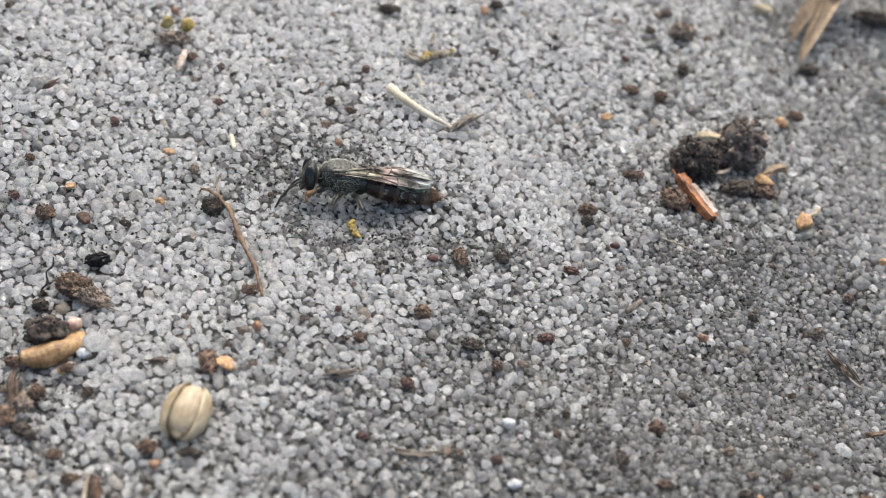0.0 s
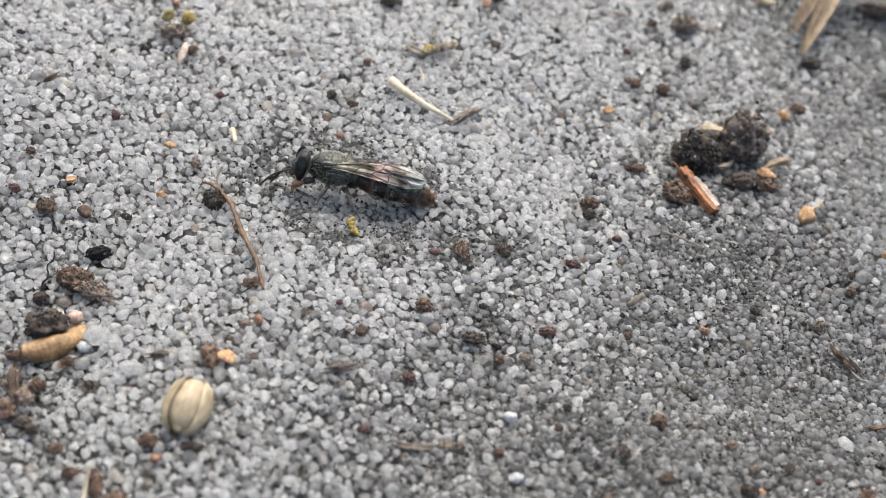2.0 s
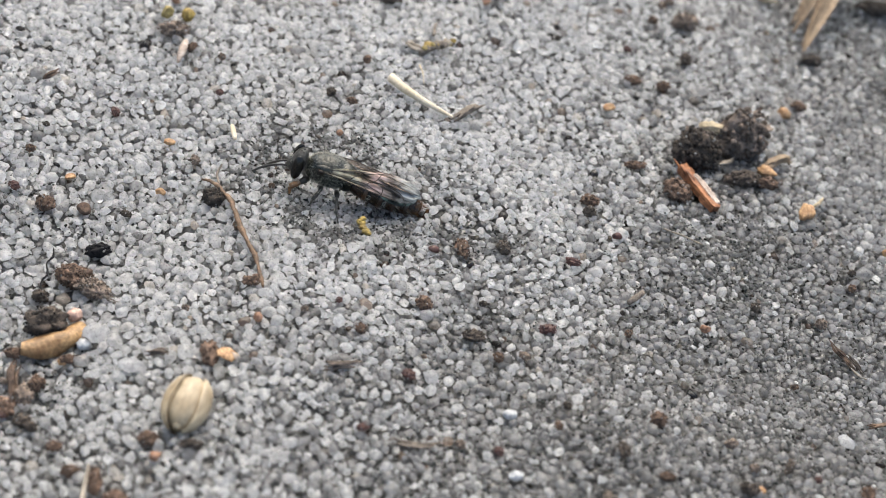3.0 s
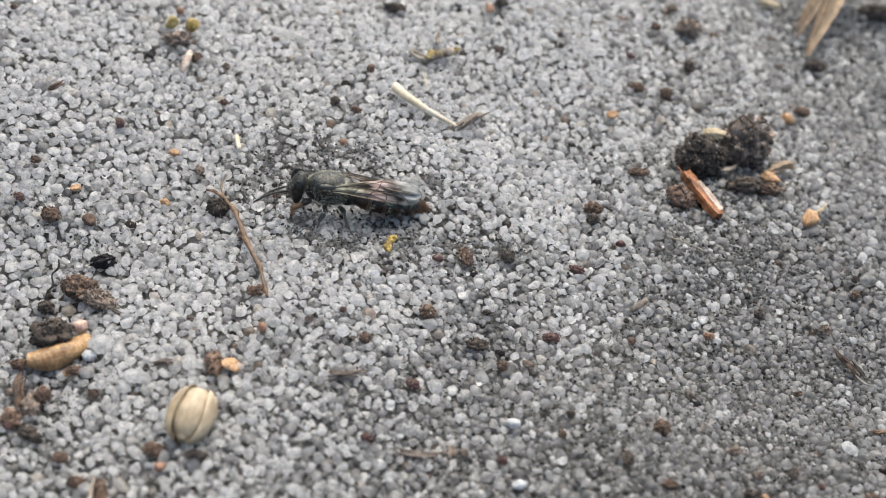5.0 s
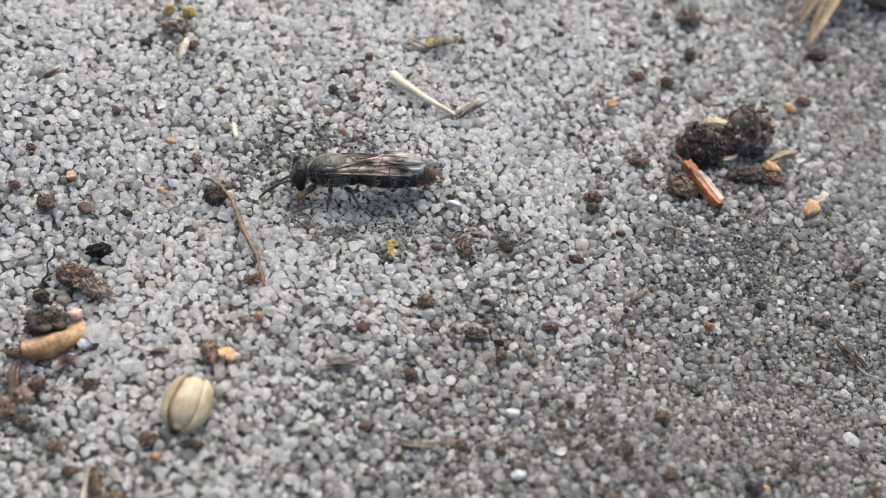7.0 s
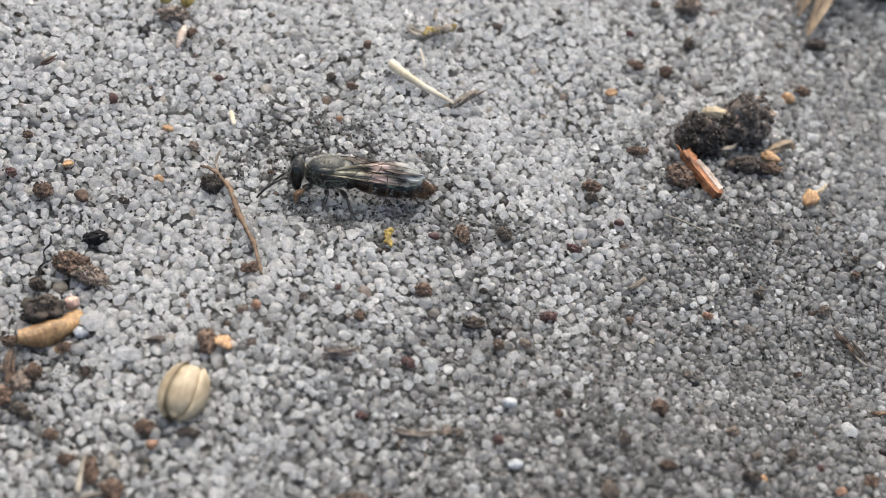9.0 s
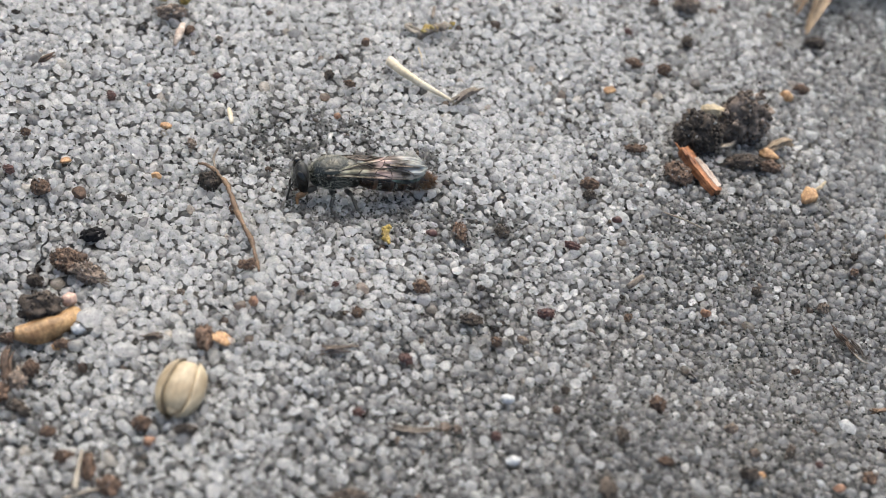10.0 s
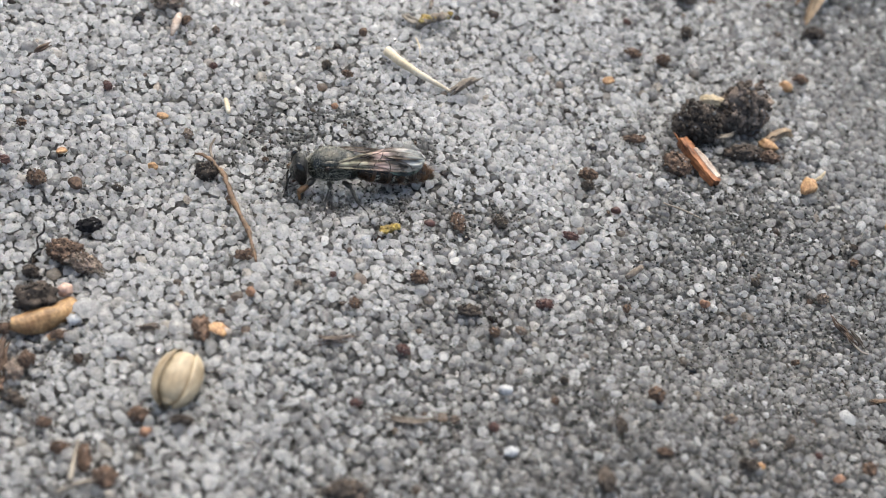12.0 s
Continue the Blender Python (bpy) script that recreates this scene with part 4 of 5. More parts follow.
# dark lumps with wood chip
crumb("soil_lump", (13.12, 15.12), (1.45, 1.25, 1.45), SOIL, "black crumbly lump of soil", grains_on=70, dz=0.35)
crumb("soil_lump", (15.79, 17.82), (1.55, 1.45, 2.0), SOIL_GREY, "grey brown soil lump with sand stuck on", grains_on=80, dz=0.2)
crumb("soil_crumb", (12.46, 10.75), (0.9, 1.0, 0.55), SOIL_BROWN, "dark brown soil crumb under a wood chip", grains_on=36)
crumb("soil_crumb", (16.44, 13.84), (1.3, 0.6, 0.45), SOIL, "flat black crumb of soil", grains_on=30)
pebble("tan_fragment", (13.64, 17.70), (1.0, 0.55, 0.32), TAN, "tan plant fragment on a soil lump", "fragment", dz=1.0, rz=-28, cuts=6, rough=0.5)
pebble("amber_flake", (17.80, 15.28), (0.50, 0.62, 0.30), AMBER, "orange plant flake beside soil", "flake", dz=0.35, rz=40, cuts=6, rough=0.4)
shred("plant_scrap", [((17.52, 15.14), 0.3), ((18.10, 16.37), 0.5), ((18.72, 17.05), 0.4), ((19.06, 16.51), 0.2)], 0.5, 14, LEAF, "frayed brownish plant scrap beside soil", "plant scrap", 23, 0.5)
crumb("soil_crumb", (17.96, 14.20), (0.7, 0.45, 0.35), SOIL_BROWN, "dark red-brown soil under plant scraps", grains_on=18)
shred("plant_scrap", [((14.61, 14.36), 0.3), ((15.30, 14.94), 0.45), ((15.77, 15.53), 0.3)], 0.3, 7, STALK, "small pale scrap of dead plant", "plant scrap", 25, 0.5)


def wood_chip(a, b):
    """A split chip: fibrous slab with a paler broken upper face."""
    (ax, ay), (bx, by) = a, b
    length, n = math.hypot(bx - ax, by - ay), 18
    r = random.Random(5)
    chip = tagged(new("wood_chip"), "splintered orange-brown wood chip with pale broken face", "wood chip")

    def slab(y0, y1, z0, z1, x0, x1, fuzz):
        verts, faces = [], []
        for i in range(n + 1):
            x = x0 + (x1 - x0) * i / n
            w = 0.72 + 0.28 * math.sin(math.pi * i / n)
            for y, z in ((y0 * w, z0), (y1 * w, z0), (y1 * w, z1), ((y0 + y1) / 2 * w, z1 + 0.06), (y0 * w, z1)):
                verts.append((x + r.uniform(-fuzz, fuzz) * (2 if i in (0, n) else 0.5), y + r.uniform(-fuzz, fuzz), z + r.uniform(-fuzz, fuzz)))
        for i in range(n):
            for k in range(5):
                p, q = i * 5 + k, i * 5 + (k + 1) % 5
                faces.append((p, q, q + 5, p + 5))
        faces += [tuple(range(4, -1, -1)), tuple(range(n * 5, n * 5 + 5))]
        return verts, faces
    h = length / 2
    part("heart", slab(-0.42, 0.46, -0.3, 0.20, -h, h, 0.035), WOOD, chip, smooth=False)
    part("pale_face", slab(-0.04, 0.50, 0.15, 0.30, -h * 0.45, h * 0.88, 0.024), WOOD_PALE, chip, "pale fibrous face", smooth=False)
    for k in range(5):
        x = -h + 0.2 + k * 0.5
        part("splinter", tube([(x, -0.5 + 0.1 * k, 0.1), (x - 0.4, -0.55 + 0.12 * k, 0.24), (x - 0.7, -0.5 + 0.12 * k, 0.2)], [0.06, 0.05, 0.02], 6, 5, k, 0.2), WOOD, chip)
    x, y = (ax + bx) / 2, (ay + by) / 2
    chip.matrix_basis = at_mm(x, sighted(y, skin(x, y) + 0.55), skin(x, y) + 0.55, -12, 6, math.degrees(math.atan2(by - ay, bx - ax)))


wood_chip((12.40, 12.88), (15.00, 10.36))


# dry leaf at the edge of the view
def dry_leaf():
    leaf = tagged(new("dry_leaf"), "curled tan dry leaf with ragged tips", "leaf")

    def blade(route, width, seed, curl):
        line = smooth_line(route, 22)
        r = random.Random(seed)
        verts, faces, nv = [], [], 8
        for lift in (0.0, -0.07):
            for i, c in enumerate(line):
                t = i / 21
                d = line[min(i + 1, 21)] - line[max(i - 1, 0)]
                d /= np.linalg.norm(d)
                u = np.cross(d, (0, 0, 1.0))
                u /= np.linalg.norm(u)
                w = width * math.sin(math.pi * min(0.97, 0.28 + 0.70 * t)) ** 0.7
                for j in range(nv + 1):
                    s = (j / nv - 0.5) * 2
                    verts.append(c + u * w * s + np.array([0, 0, curl * w * s * s + 0.07 * math.sin(j * 2.4 + seed) + 0.05 * noise.noise(Vector((t * 6, s * 4, seed))) + lift]))
        n1 = 22 * (nv + 1)
        for i in range(21):
            for j in range(nv):
                a0 = i * (nv + 1) + j
                q4 = (a0, a0 + 1, a0 + nv + 2, a0 + nv + 1)
                faces += [q4, tuple(m + n1 for m in q4[::-1])]
            for j in (0, nv):
                a0 = i * (nv + 1) + j
                faces.append((a0, a0 + nv + 1, a0 + nv + 1 + n1, a0 + n1))
        return verts, faces
    o = np.array([*(20.42, 36.76), 0.0])

    def p(xy, z):
        return np.array([xy[0], sighted(xy[1], z), skin(*xy) + z]) - o
    strips = [
        ([p((21.83, 43.86), 2.6), p((21.06, 39.43), 2.2), p((20.35, 34.85), 1.3), p((19.38, 29.92), 0.25)], 0.55, 1.0),
        ([p((20.98, 42.95), 2.4), p((20.32, 38.61), 2.1), p((19.78, 34.52), 1.2), p((19.27, 30.42), 0.25)], 0.42, 0.8),
        ([p((19.93, 41.92), 2.4), p((19.59, 37.80), 1.9), p((19.07, 34.48), 1.1), p((18.49, 31.68), 0.4)], 0.40, 0.9),
        ([p((19.34, 40.77), 2.3), p((19.12, 37.14), 1.8), p((18.66, 34.25), 1.0), p((18.24, 32.40), 0.4)], 0.30, 0.9),
        ([p((20.58, 37.76), 2.2), p((22.86, 40.01), 2.7), p((25.88, 41.29), 2.8), p((29.38, 41.14), 2.4)], 0.50, 0.6),
        ([p((21.15, 39.33), 2.4), p((23.69, 41.27), 3.0), p((26.74, 42.42), 3.0), p((30.71, 42.68), 2.2)], 0.55, 0.6),
        ([p((23.24, 41.49), 2.4), p((24.58, 40.70), 2.9), p((25.69, 39.94), 2.9), p((27.66, 38.63), 2.4)], 0.55, 0.5)]
    for k, (route, width, curl) in enumerate(strips):
        part("blade", blade(route, width, 3 + k, curl), LEAF, leaf)
    leaf.matrix_basis = at_mm(*o)


dry_leaf()
crumb("soil_crumb", (20.09, 28.99), (0.7, 0.5, 0.4), SOIL, "dark soil crumb at a dry leaf tip")
# dark lump added to stand in for the leaf's shadow
crumb("soil_crumb", (24.23, 37.81), (1.6, 0.8, 0.5), SOIL, "dark lump added as the shade under a dry leaf", grains_on=30)

# upper left: yellow lichen balls, dark crumb and pale chip
pebble("lichen_ball", (-19.01, 12.25), (0.44, 0.42, 0.42), YELLOW, "small yellow ball of lichen", "lichen", dz=0.35, level=3, rough=0.22)
pebble("lichen_ball", (-20.25, 11.92), (0.40, 0.38, 0.40), YELLOW_GREEN, "small yellow green lichen ball", "lichen", dz=0.3, rough=0.22)
pebble("rust_grain", (-20.22, 13.36), (0.30, 0.26, 0.26), RUST, "small rust-coloured mineral grain", dz=0.1)
crumb("soil_crumb", (-19.35, 10.54), (1.0, 0.6, 0.5), SOIL_GREY, "dark grey soil crumb under lichen balls")
stem("wood_sliver", [((-18.36, 9.84), 0.3), ((-18.27, 8.79), 0.35), ((-18.20, 7.63), 0.1)], [0.16, 0.26, 0.24, 0.08], WOOD_PALE, "pale pinkish sliver of wood", "wood sliver", 7, 10, 0.1, 0.15, 0.6)
crumb("soil_crumb", (-17.86, 9.39), (0.36, 0.34, 0.3), SOIL_BROWN, "small brown crumb of soil on sand", grains_on=10)
shred("bark_shred", [((-24.44, 2.47), 0.1), ((-24.22, 3.05), 0.25), ((-23.94, 3.84), 0.15)], 0.34, 8, SOIL_BROWN, "short dark shred of bark", "bark", 9, 0.8)

# lichen twig at the top
shred("lichen_twig", [((-6.08, 16.38), 0.1), ((-5.36, 16.20), 0.3), ((-4.70, 16.11), 0.25)], 0.36, 12, STALK, "pale grey frayed end of twig", "twig", 8, 0.8)
lichen_twig = stem("lichen_twig", [((-5.02, 15.87), 0.15), ((-4.50, 16.87), 0.3), ((-3.81, 17.70), 0.35), ((-3.30, 18.10), 0.2)], [0.20, 0.26, 0.24, 0.12], BARK, "brown twig knobbly with yellow lichen", "twig", 9, 24, 0.1, 0.35)
for k in range(15):
    q = rnd.uniform(0.14, 0.30)
    part("lichen", lump(q, q * rnd.uniform(0.7, 1.2), q * 0.8, 410 + k, 0.4, 2.1, 3, 2), (YELLOW_GREEN, BARK, YELLOW, STALK)[k % 4], lichen_twig,
         at=at_mm(-0.75 + 0.11 * k + rnd.uniform(-0.12, 0.12), -0.95 + 0.135 * k + rnd.uniform(-0.25, 0.25), 0.02 + rnd.uniform(0, 0.30)))
stem("bark_shred", [((-4.83, 19.37), 0.3), ((-4.70, 18.12), 0.3)], [0.10, 0.14, 0.1], BARK, "short brown shred of bark", "bark", 7, 8)

# small sticks
stem("fine_stick", [((12.04, 6.85), 0.30), ((13.18, 6.77), 0.45), ((14.47, 6.55), 0.25)], [0.05, 0.065, 0.05], STALK, "thin pale stick on sand", "stick", 6, 14)
stem("fine_stick", [((10.87, -0.27), 0.05), ((11.22, 0.33), 0.25), ((11.58, 0.93), 0.2)], [0.15, 0.19, 0.16], BARK, "short greyish stick stub", "stick", 8, 10)
stem("charred_stem", [((-18.99, -9.87), 0.4), ((-18.78, -10.45), 0.45), ((-18.92, -11.05), 0.38), ((-18.60, -11.75), 0.34), ((-18.74, -12.40), 0.24), ((-18.40, -13.40), 0.1)], [0.035, 0.06, 0.04, 0.075, 0.05, 0.10], CHAR, "thin black charred plant stem", "stem", 7, 20, 0.15, 0.25)
crumb("soil_crumb", (-18.46, -13.43), (0.45, 0.35, 0.35), SOIL, "black soil crumb at a charred stem", grains_on=14)
crumb("soil_crumb", (-16.91, -9.10), (0.70, 0.40, 0.38), CHAR, "elongated black crumb of charcoal", grains_on=18, rz=12)
crumb("rotten_bark", (-17.36, -11.37), (1.0, 0.75, 0.45), SOIL_BROWN, "crumbly brown lump of rotten bark", grains_on=70, rz=-20)
crumb("rotten_bark", (-16.20, -11.75), (0.95, 0.62, 0.36), SOIL_GREY, "flat grey-brown crumbs of rotten bark", grains_on=60, rz=-25)
shred("bark_shred", [((-17.22, -11.43), 0.2), ((-16.45, -11.60), 0.25), ((-15.54, -11.98), 0.15), ((-14.78, -12.06), 0.0)], 0.42, 16, BARK, "frayed grey-brown shred of rotten bark", "bark", 21, 0.9, 0.30)
crumb("soil_crumb", (-20.71, -6.97), (0.55, 0.50, 0.4), SOIL_BROWN, "small brown crumb of soil on sand", grains_on=16)
pebble("brown_pebble", (-18.73, -6.47), (0.43, 0.36, 0.34), SOIL_BROWN, "smooth dark brown grain", dz=0.15)
pebble("amber_flake", (-20.29, -4.48), (0.30, 0.24, 0.2), AMBER, "small thin orange plant flake", "flake", dz=0.1)
pebble("amber_flake", (-16.47, 0.72), (0.34, 0.24, 0.18), AMBER, "small thin orange plant flake", "flake", dz=0.15)
pebble("amber_flake", (-8.58, -13.25), (0.66, 0.52, 0.12), AMBER, "thin pale orange plant flake", "flake", dz=0.2, rz=10, cuts=9, rough=0.55)
crumb("soil_crumb", (-9.47, -13.57), (0.5, 0.9, 0.3), SOIL_BROWN, "brown soil crumbs beside a flake", grains_on=18)
pebble("amber_flake", (-15.62, -3.44), (0.30, 0.24, 0.22), AMBER, "small tan plant flake", "flake", dz=0.1)
pebble("pink_pebble", (-7.78, 6.12), (0.23, 0.21, 0.2), RUST, "small rust-coloured mineral grain", dz=0.2)
pebble("brown_pebble", (-7.90, 13.59), (0.30, 0.28, 0.28), SOIL_BROWN, "round red-brown mineral grain", dz=0.2)
stem("straw_bit", [((-13.66, 3.72), 0.1), ((-13.39, 3.19), 0.2), ((-13.16, 2.65), 0.1)], [0.12, 0.16, 0.12], STRAW, "short pale bit of straw", "straw", 7, 8)

# right side
pebble("amber_grain", (18.46, 21.89), (0.46, 0.42, 0.38), AMBER, "round orange mineral grain", dz=0.25)
crumb("soil_crumb", (19.47, 23.26), (0.55, 0.4, 0.3), SOIL_BROWN, "small brown crumb of soil on sand", grains_on=14)
pebble("amber_flake", (20.51, 12.53), (0.52, 0.68, 0.36), AMBER, "crumbly orange fragment of dry plant", "flake", dz=0.15, cuts=5, rough=0.55)
stem("straw_bit", [((20.73, 13.14), 0.2), ((21.10, 13.72), 0.35), ((21.43, 14.46), 0.2)], [0.10, 0.13, 0.05], TAN, "tan splinter of dry plant", "splinter", 6, 8)
pebble("rust_grain", (15.42, -0.31), (0.30, 0.26, 0.26), RUST, "small orange-red mineral grain", dz=0.15)
pebble("amber_flake", (7.27, 16.64), (0.40, 0.26, 0.22), AMBER, "small yellow-orange plant flake", "flake", dz=0.15)
crumb("soil_crumb", (10.37, 20.57), (0.46, 0.42, 0.4), SOIL_BROWN, "round dark brown crumb", grains_on=12)
crumb("soil_crumb", (8.36, 20.25), (0.6, 0.4, 0.3), SOIL_BROWN, "dark brown crumb of soil", grains_on=14)
crumb("soil_crumb", (10.91, 28.41), (0.95, 0.7, 0.6), SOIL_GREY, "grey brown crumb of rotten soil", grains_on=26)
crumb("soil_crumb", (11.50, 24.26), (0.4, 0.5, 0.35), SOIL, "dark crumb of soil on the sand", grains_on=12)
pebble("rust_grain", (-2.25, 23.57), (0.26, 0.52, 0.3), RUST, "rust-coloured scale of a plant", "scale", dz=0.25)
crumb("soil_crumb", (-1.63, 24.63), (0.5, 0.36, 0.34), SOIL, "dark crumb of soil on the sand", grains_on=10)
crumb("soil_crumb", (-8.08, 20.49), (0.7, 0.4, 0.35), SOIL, "dark crumb of soil on the sand", grains_on=14)
pebble("tan_fragment", (16.32, 34.55), (0.9, 0.4, 0.35), TAN, "brownish fragment of dead plant", "fragment", dz=0.15)
crumb("soil_crumb", (7.46, 7.27), (0.6, 0.4, 0.35), SOIL_BROWN, "small brown crumb of soil on sand", grains_on=16)
crumb("soil_crumb", (7.62, 6.27), (0.4, 0.4, 0.3), SOIL, "dark crumb of soil on the sand", grains_on=12)
crumb("soil_crumb", (9.68, 11.84), (0.7, 0.3, 0.25), SOIL_BROWN, "reddish brown soil crumb", grains_on=14)
crumb("soil_crumb", (1.08, -0.18), (0.42, 0.75, 0.3), SOIL_BROWN, "dark red-brown soil crumb", grains_on=18)
crumb("soil_crumb", (3.31, 0.90), (0.4, 0.5, 0.3), SOIL, "black crumb of moist soil", grains_on=14)
pebble("maroon_grain", (-0.38, -1.03), (0.34, 0.24, 0.22), MAROON, "small dark maroon mineral grain", dz=0.1)
pebble("maroon_grain", (9.49, 4.97), (0.34, 0.22, 0.22), MAROON, "small dark maroon mineral grain", dz=0.15)
crumb("soil_crumb", (13.63, -8.25), (0.46, 0.52, 0.4), SOIL_BROWN, "rounded dark brown crumb", grains_on=18)
shred("bark_shred", [((-12.33, -14.90), 0.0), ((-11.78, -14.49), 0.15), ((-11.15, -14.33), 0.05)], 0.34, 8, SOIL_GREY, "flat grey brown shred of bark", "bark", 14)
crumb("soil_crumb", (-11.96, -23.48), (0.32, 0.85, 0.3), SOIL_BROWN, "brown crumb beside a grass stalk", grains_on=18)
crumb("soil_crumb", (0.00, -5.34), (0.46, 0.46, 0.3), SOIL_BROWN, "red-brown crumb of soil", grains_on=14)
crumb("soil_crumb", (-2.74, -8.60), (0.3, 0.36, 0.25), SOIL_BROWN, "small brown crumb of soil", grains_on=10)
pebble("rust_grain", (-7.97, -10.13), (0.28, 0.28, 0.26), RUST, "small rust-brown mineral grain", dz=0.1)
crumb("soil_crumb", (3.06, -6.57), (0.65, 0.4, 0.3), SOIL, "dark crumb of soil on the sand", grains_on=16)
crumb("soil_crumb", (6.81, -4.31), (0.5, 0.3, 0.25), MAROON, "dark maroon crumb of soil", grains_on=10)
crumb("soil_crumb", (22.17, 3.12), (0.36, 0.36, 0.3), SOIL_GREY, "small grey crumb of soil", grains_on=10)
shred("root_shred", [((22.74, 1.95), 0.2), ((23.10, 1.30), 0.35), ((23.60, 1.05), 0.2), ((24.00, 0.45), 0.3), ((24.55, 0.15), 0.15)], 0.30, 16, SOIL_BROWN, "frayed curly brown shred of root", "root", 5, 0.8, 0.45)
shred("root_shred", [((23.95, 0.95), 0.3), ((24.45, 0.55), 0.35), ((24.70, 0.05), 0.2)], 0.42, 10, SOIL, "frayed dark shred of root", "root", 6, 0.8, 0.5)
stem("plant_fibre", [((24.05, 0.20), 0.4), ((24.50, -0.15), 0.35), ((25.00, -0.20), 0.2)], [0.05, 0.09, 0.03], STALK, "pale torn tip of root", "plant fibre", 7, 14)
shred("bark_shred", [((25.20, -3.83), 0.1), ((25.84, -3.47), 0.2), ((26.74, -2.81), 0.1)], 0.26, 7, TWIG, "frayed brown shred of plant", "shred", 12)
pebble("amber_flake", (25.74, 11.20), (0.36, 0.28, 0.25), AMBER, "orange flake of dry plant", "flake", dz=0.15)

# lower edge
shred("bark_shred", [((0.51, -15.46), -0.05), ((1.42, -15.30), 0.15), ((2.53, -14.94), 0.12), ((3.43, -14.28), -0.05)], 0.26, 8, BARK, "dark half-buried strip of bark", "bark", 10)
shred("bark_shred", [((-3.99, -11.98), 0.0), ((-3.13, -11.55), 0.12), ((-2.15, -10.94), 0.0)], 0.42, 9, SOIL_GREY, "grey half-buried strip of bark", "bark", 11)
stem("grass_stalk", [((-12.01, -24.81), 0.6), ((-12.22, -23.73), 0.6), ((-12.53, -22.53), 0.3)], [0.16, 0.13, 0.07], STALK, "pale dry stalk of grass", "stalk", 8, 14)
stem("grass_stalk", [((-12.39, -25.83), 0.2), ((-11.85, -25.09), 0.3), ((-10.89, -24.34), 0.2)], [0.14, 0.16, 0.10], STALK, "pale dry stalk of grass", "stalk", 8, 14)
crumb("soil_crumb", (-10.71, -24.09), (0.6, 0.6, 0.25), SOIL_BROWN, "flat brown soil crumb", grains_on=30)
crumb("soil_crumb", (-13.19, -23.35), (0.5, 0.34, 0.25), SOIL_BROWN, "reddish brown soil crumb", grains_on=18)
crumb("soil_crumb", (-16.53, -18.92), (0.42, 0.46, 0.4), SOIL_BROWN, "dark brown soil crumb", grains_on=12)
crumb("soil_crumb", (-16.85, -19.77), (0.45, 0.7, 0.3), SOIL_GREY, "grey brown crumb of rotten soil", grains_on=16)
shred("bark_shred", [((-17.95, -18.10), 0.15), ((-17.75, -18.90), 0.3), ((-17.40, -19.75), 0.2), ((-17.10, -20.70), 0.0)], 0.45, 12, SOIL_BROWN, "frayed red-brown strip of bark among litter", "bark", 31, 0.7, 0.6)
shred("bark_shred", [((-16.75, -18.55), 0.2), ((-16.85, -19.40), 0.25), ((-16.60, -20.40), 0.05)], 0.34, 10, BARK, "thin brown shred of bark among litter", "bark", 33, 0.7, 0.6)
crumb("soil_crumb", (-17.39, -20.89), (0.5, 0.6, 0.3), SOIL_BROWN, "dark reddish brown soil crumb", grains_on=18)
crumb("soil_crumb", (-16.34, -21.39), (0.45, 0.35, 0.25), SOIL, "small black crumb of soil", grains_on=12)
crumb("soil_crumb", (-18.24, -17.53), (0.5, 0.3, 0.25), SOIL_BROWN, "small brown crumb of soil beside a husk", grains_on=12)
crumb("soil_crumb", (-15.57, -16.73), (0.6, 0.25, 0.2), SOIL_BROWN, "small brown crumb of soil beside a husk", grains_on=12)
pebble("amber_flake", (-15.95, -17.11), (0.26, 0.2, 0.12), AMBER, "small thin orange plant flake", "flake", dz=0.1)
crumb("soil_crumb", (-14.45, -22.25), (0.4, 0.3, 0.22), SOIL_BROWN, "small brown crumb of soil", grains_on=10)
crumb("soil_crumb", (-8.49, -19.51), (0.6, 0.3, 0.25), SOIL, "dark lump beside a seed capsule", grains_on=14)
crumb("soil_crumb", (-10.48, -19.98), (0.55, 0.4, 0.3), SOIL_BROWN, "brown crumb under a seed capsule", grains_on=16)
pebble("rust_grain", (-9.84, -20.84), (0.34, 0.26, 0.26), RUST, "small orange-brown mineral grain", dz=0.1)
crumb("soil_crumb", (-0.05, -20.57), (1.1, 0.6, 0.4), SOIL, "dark crumb of soil on the sand", grains_on=24)

for xy, size, kind_of, words in (
        ((18.95, -11.00), (0.52, 0.40, 0.32), SOIL, "black crumb of soil beside an amber flake"), ((11.95, -14.95), (0.8, 0.45, 0.26), SOIL, "dark crumb of soil pressed into sand"),
        ((12.15, -11.10), (0.55, 0.32, 0.24), SOIL, "dark crumb of soil on the sand"), ((25.20, -8.60), (0.5, 0.4, 0.3), SOIL_BROWN, "red-brown crumb of soil"),
        ((20.90, -8.60), (0.6, 0.22, 0.22), SOIL, "dark sliver of soil on the sand"), ((14.55, -11.90), (0.42, 0.28, 0.2), SOIL_BROWN, "brown crumb of soil pressed into sand")):
    crumb("soil_crumb", xy, size, kind_of, words, grains_on=14, rz=37 * xy[0])
pebble("amber_flake", (19.50, -10.85), (0.30, 0.22, 0.18), AMBER, "small orange plant flake beside soil", "flake", dz=0.1)
pebble("rust_grain", (23.60, -9.95), (0.34, 0.26, 0.22), RUST, "small orange-red mineral grain", dz=0.1)

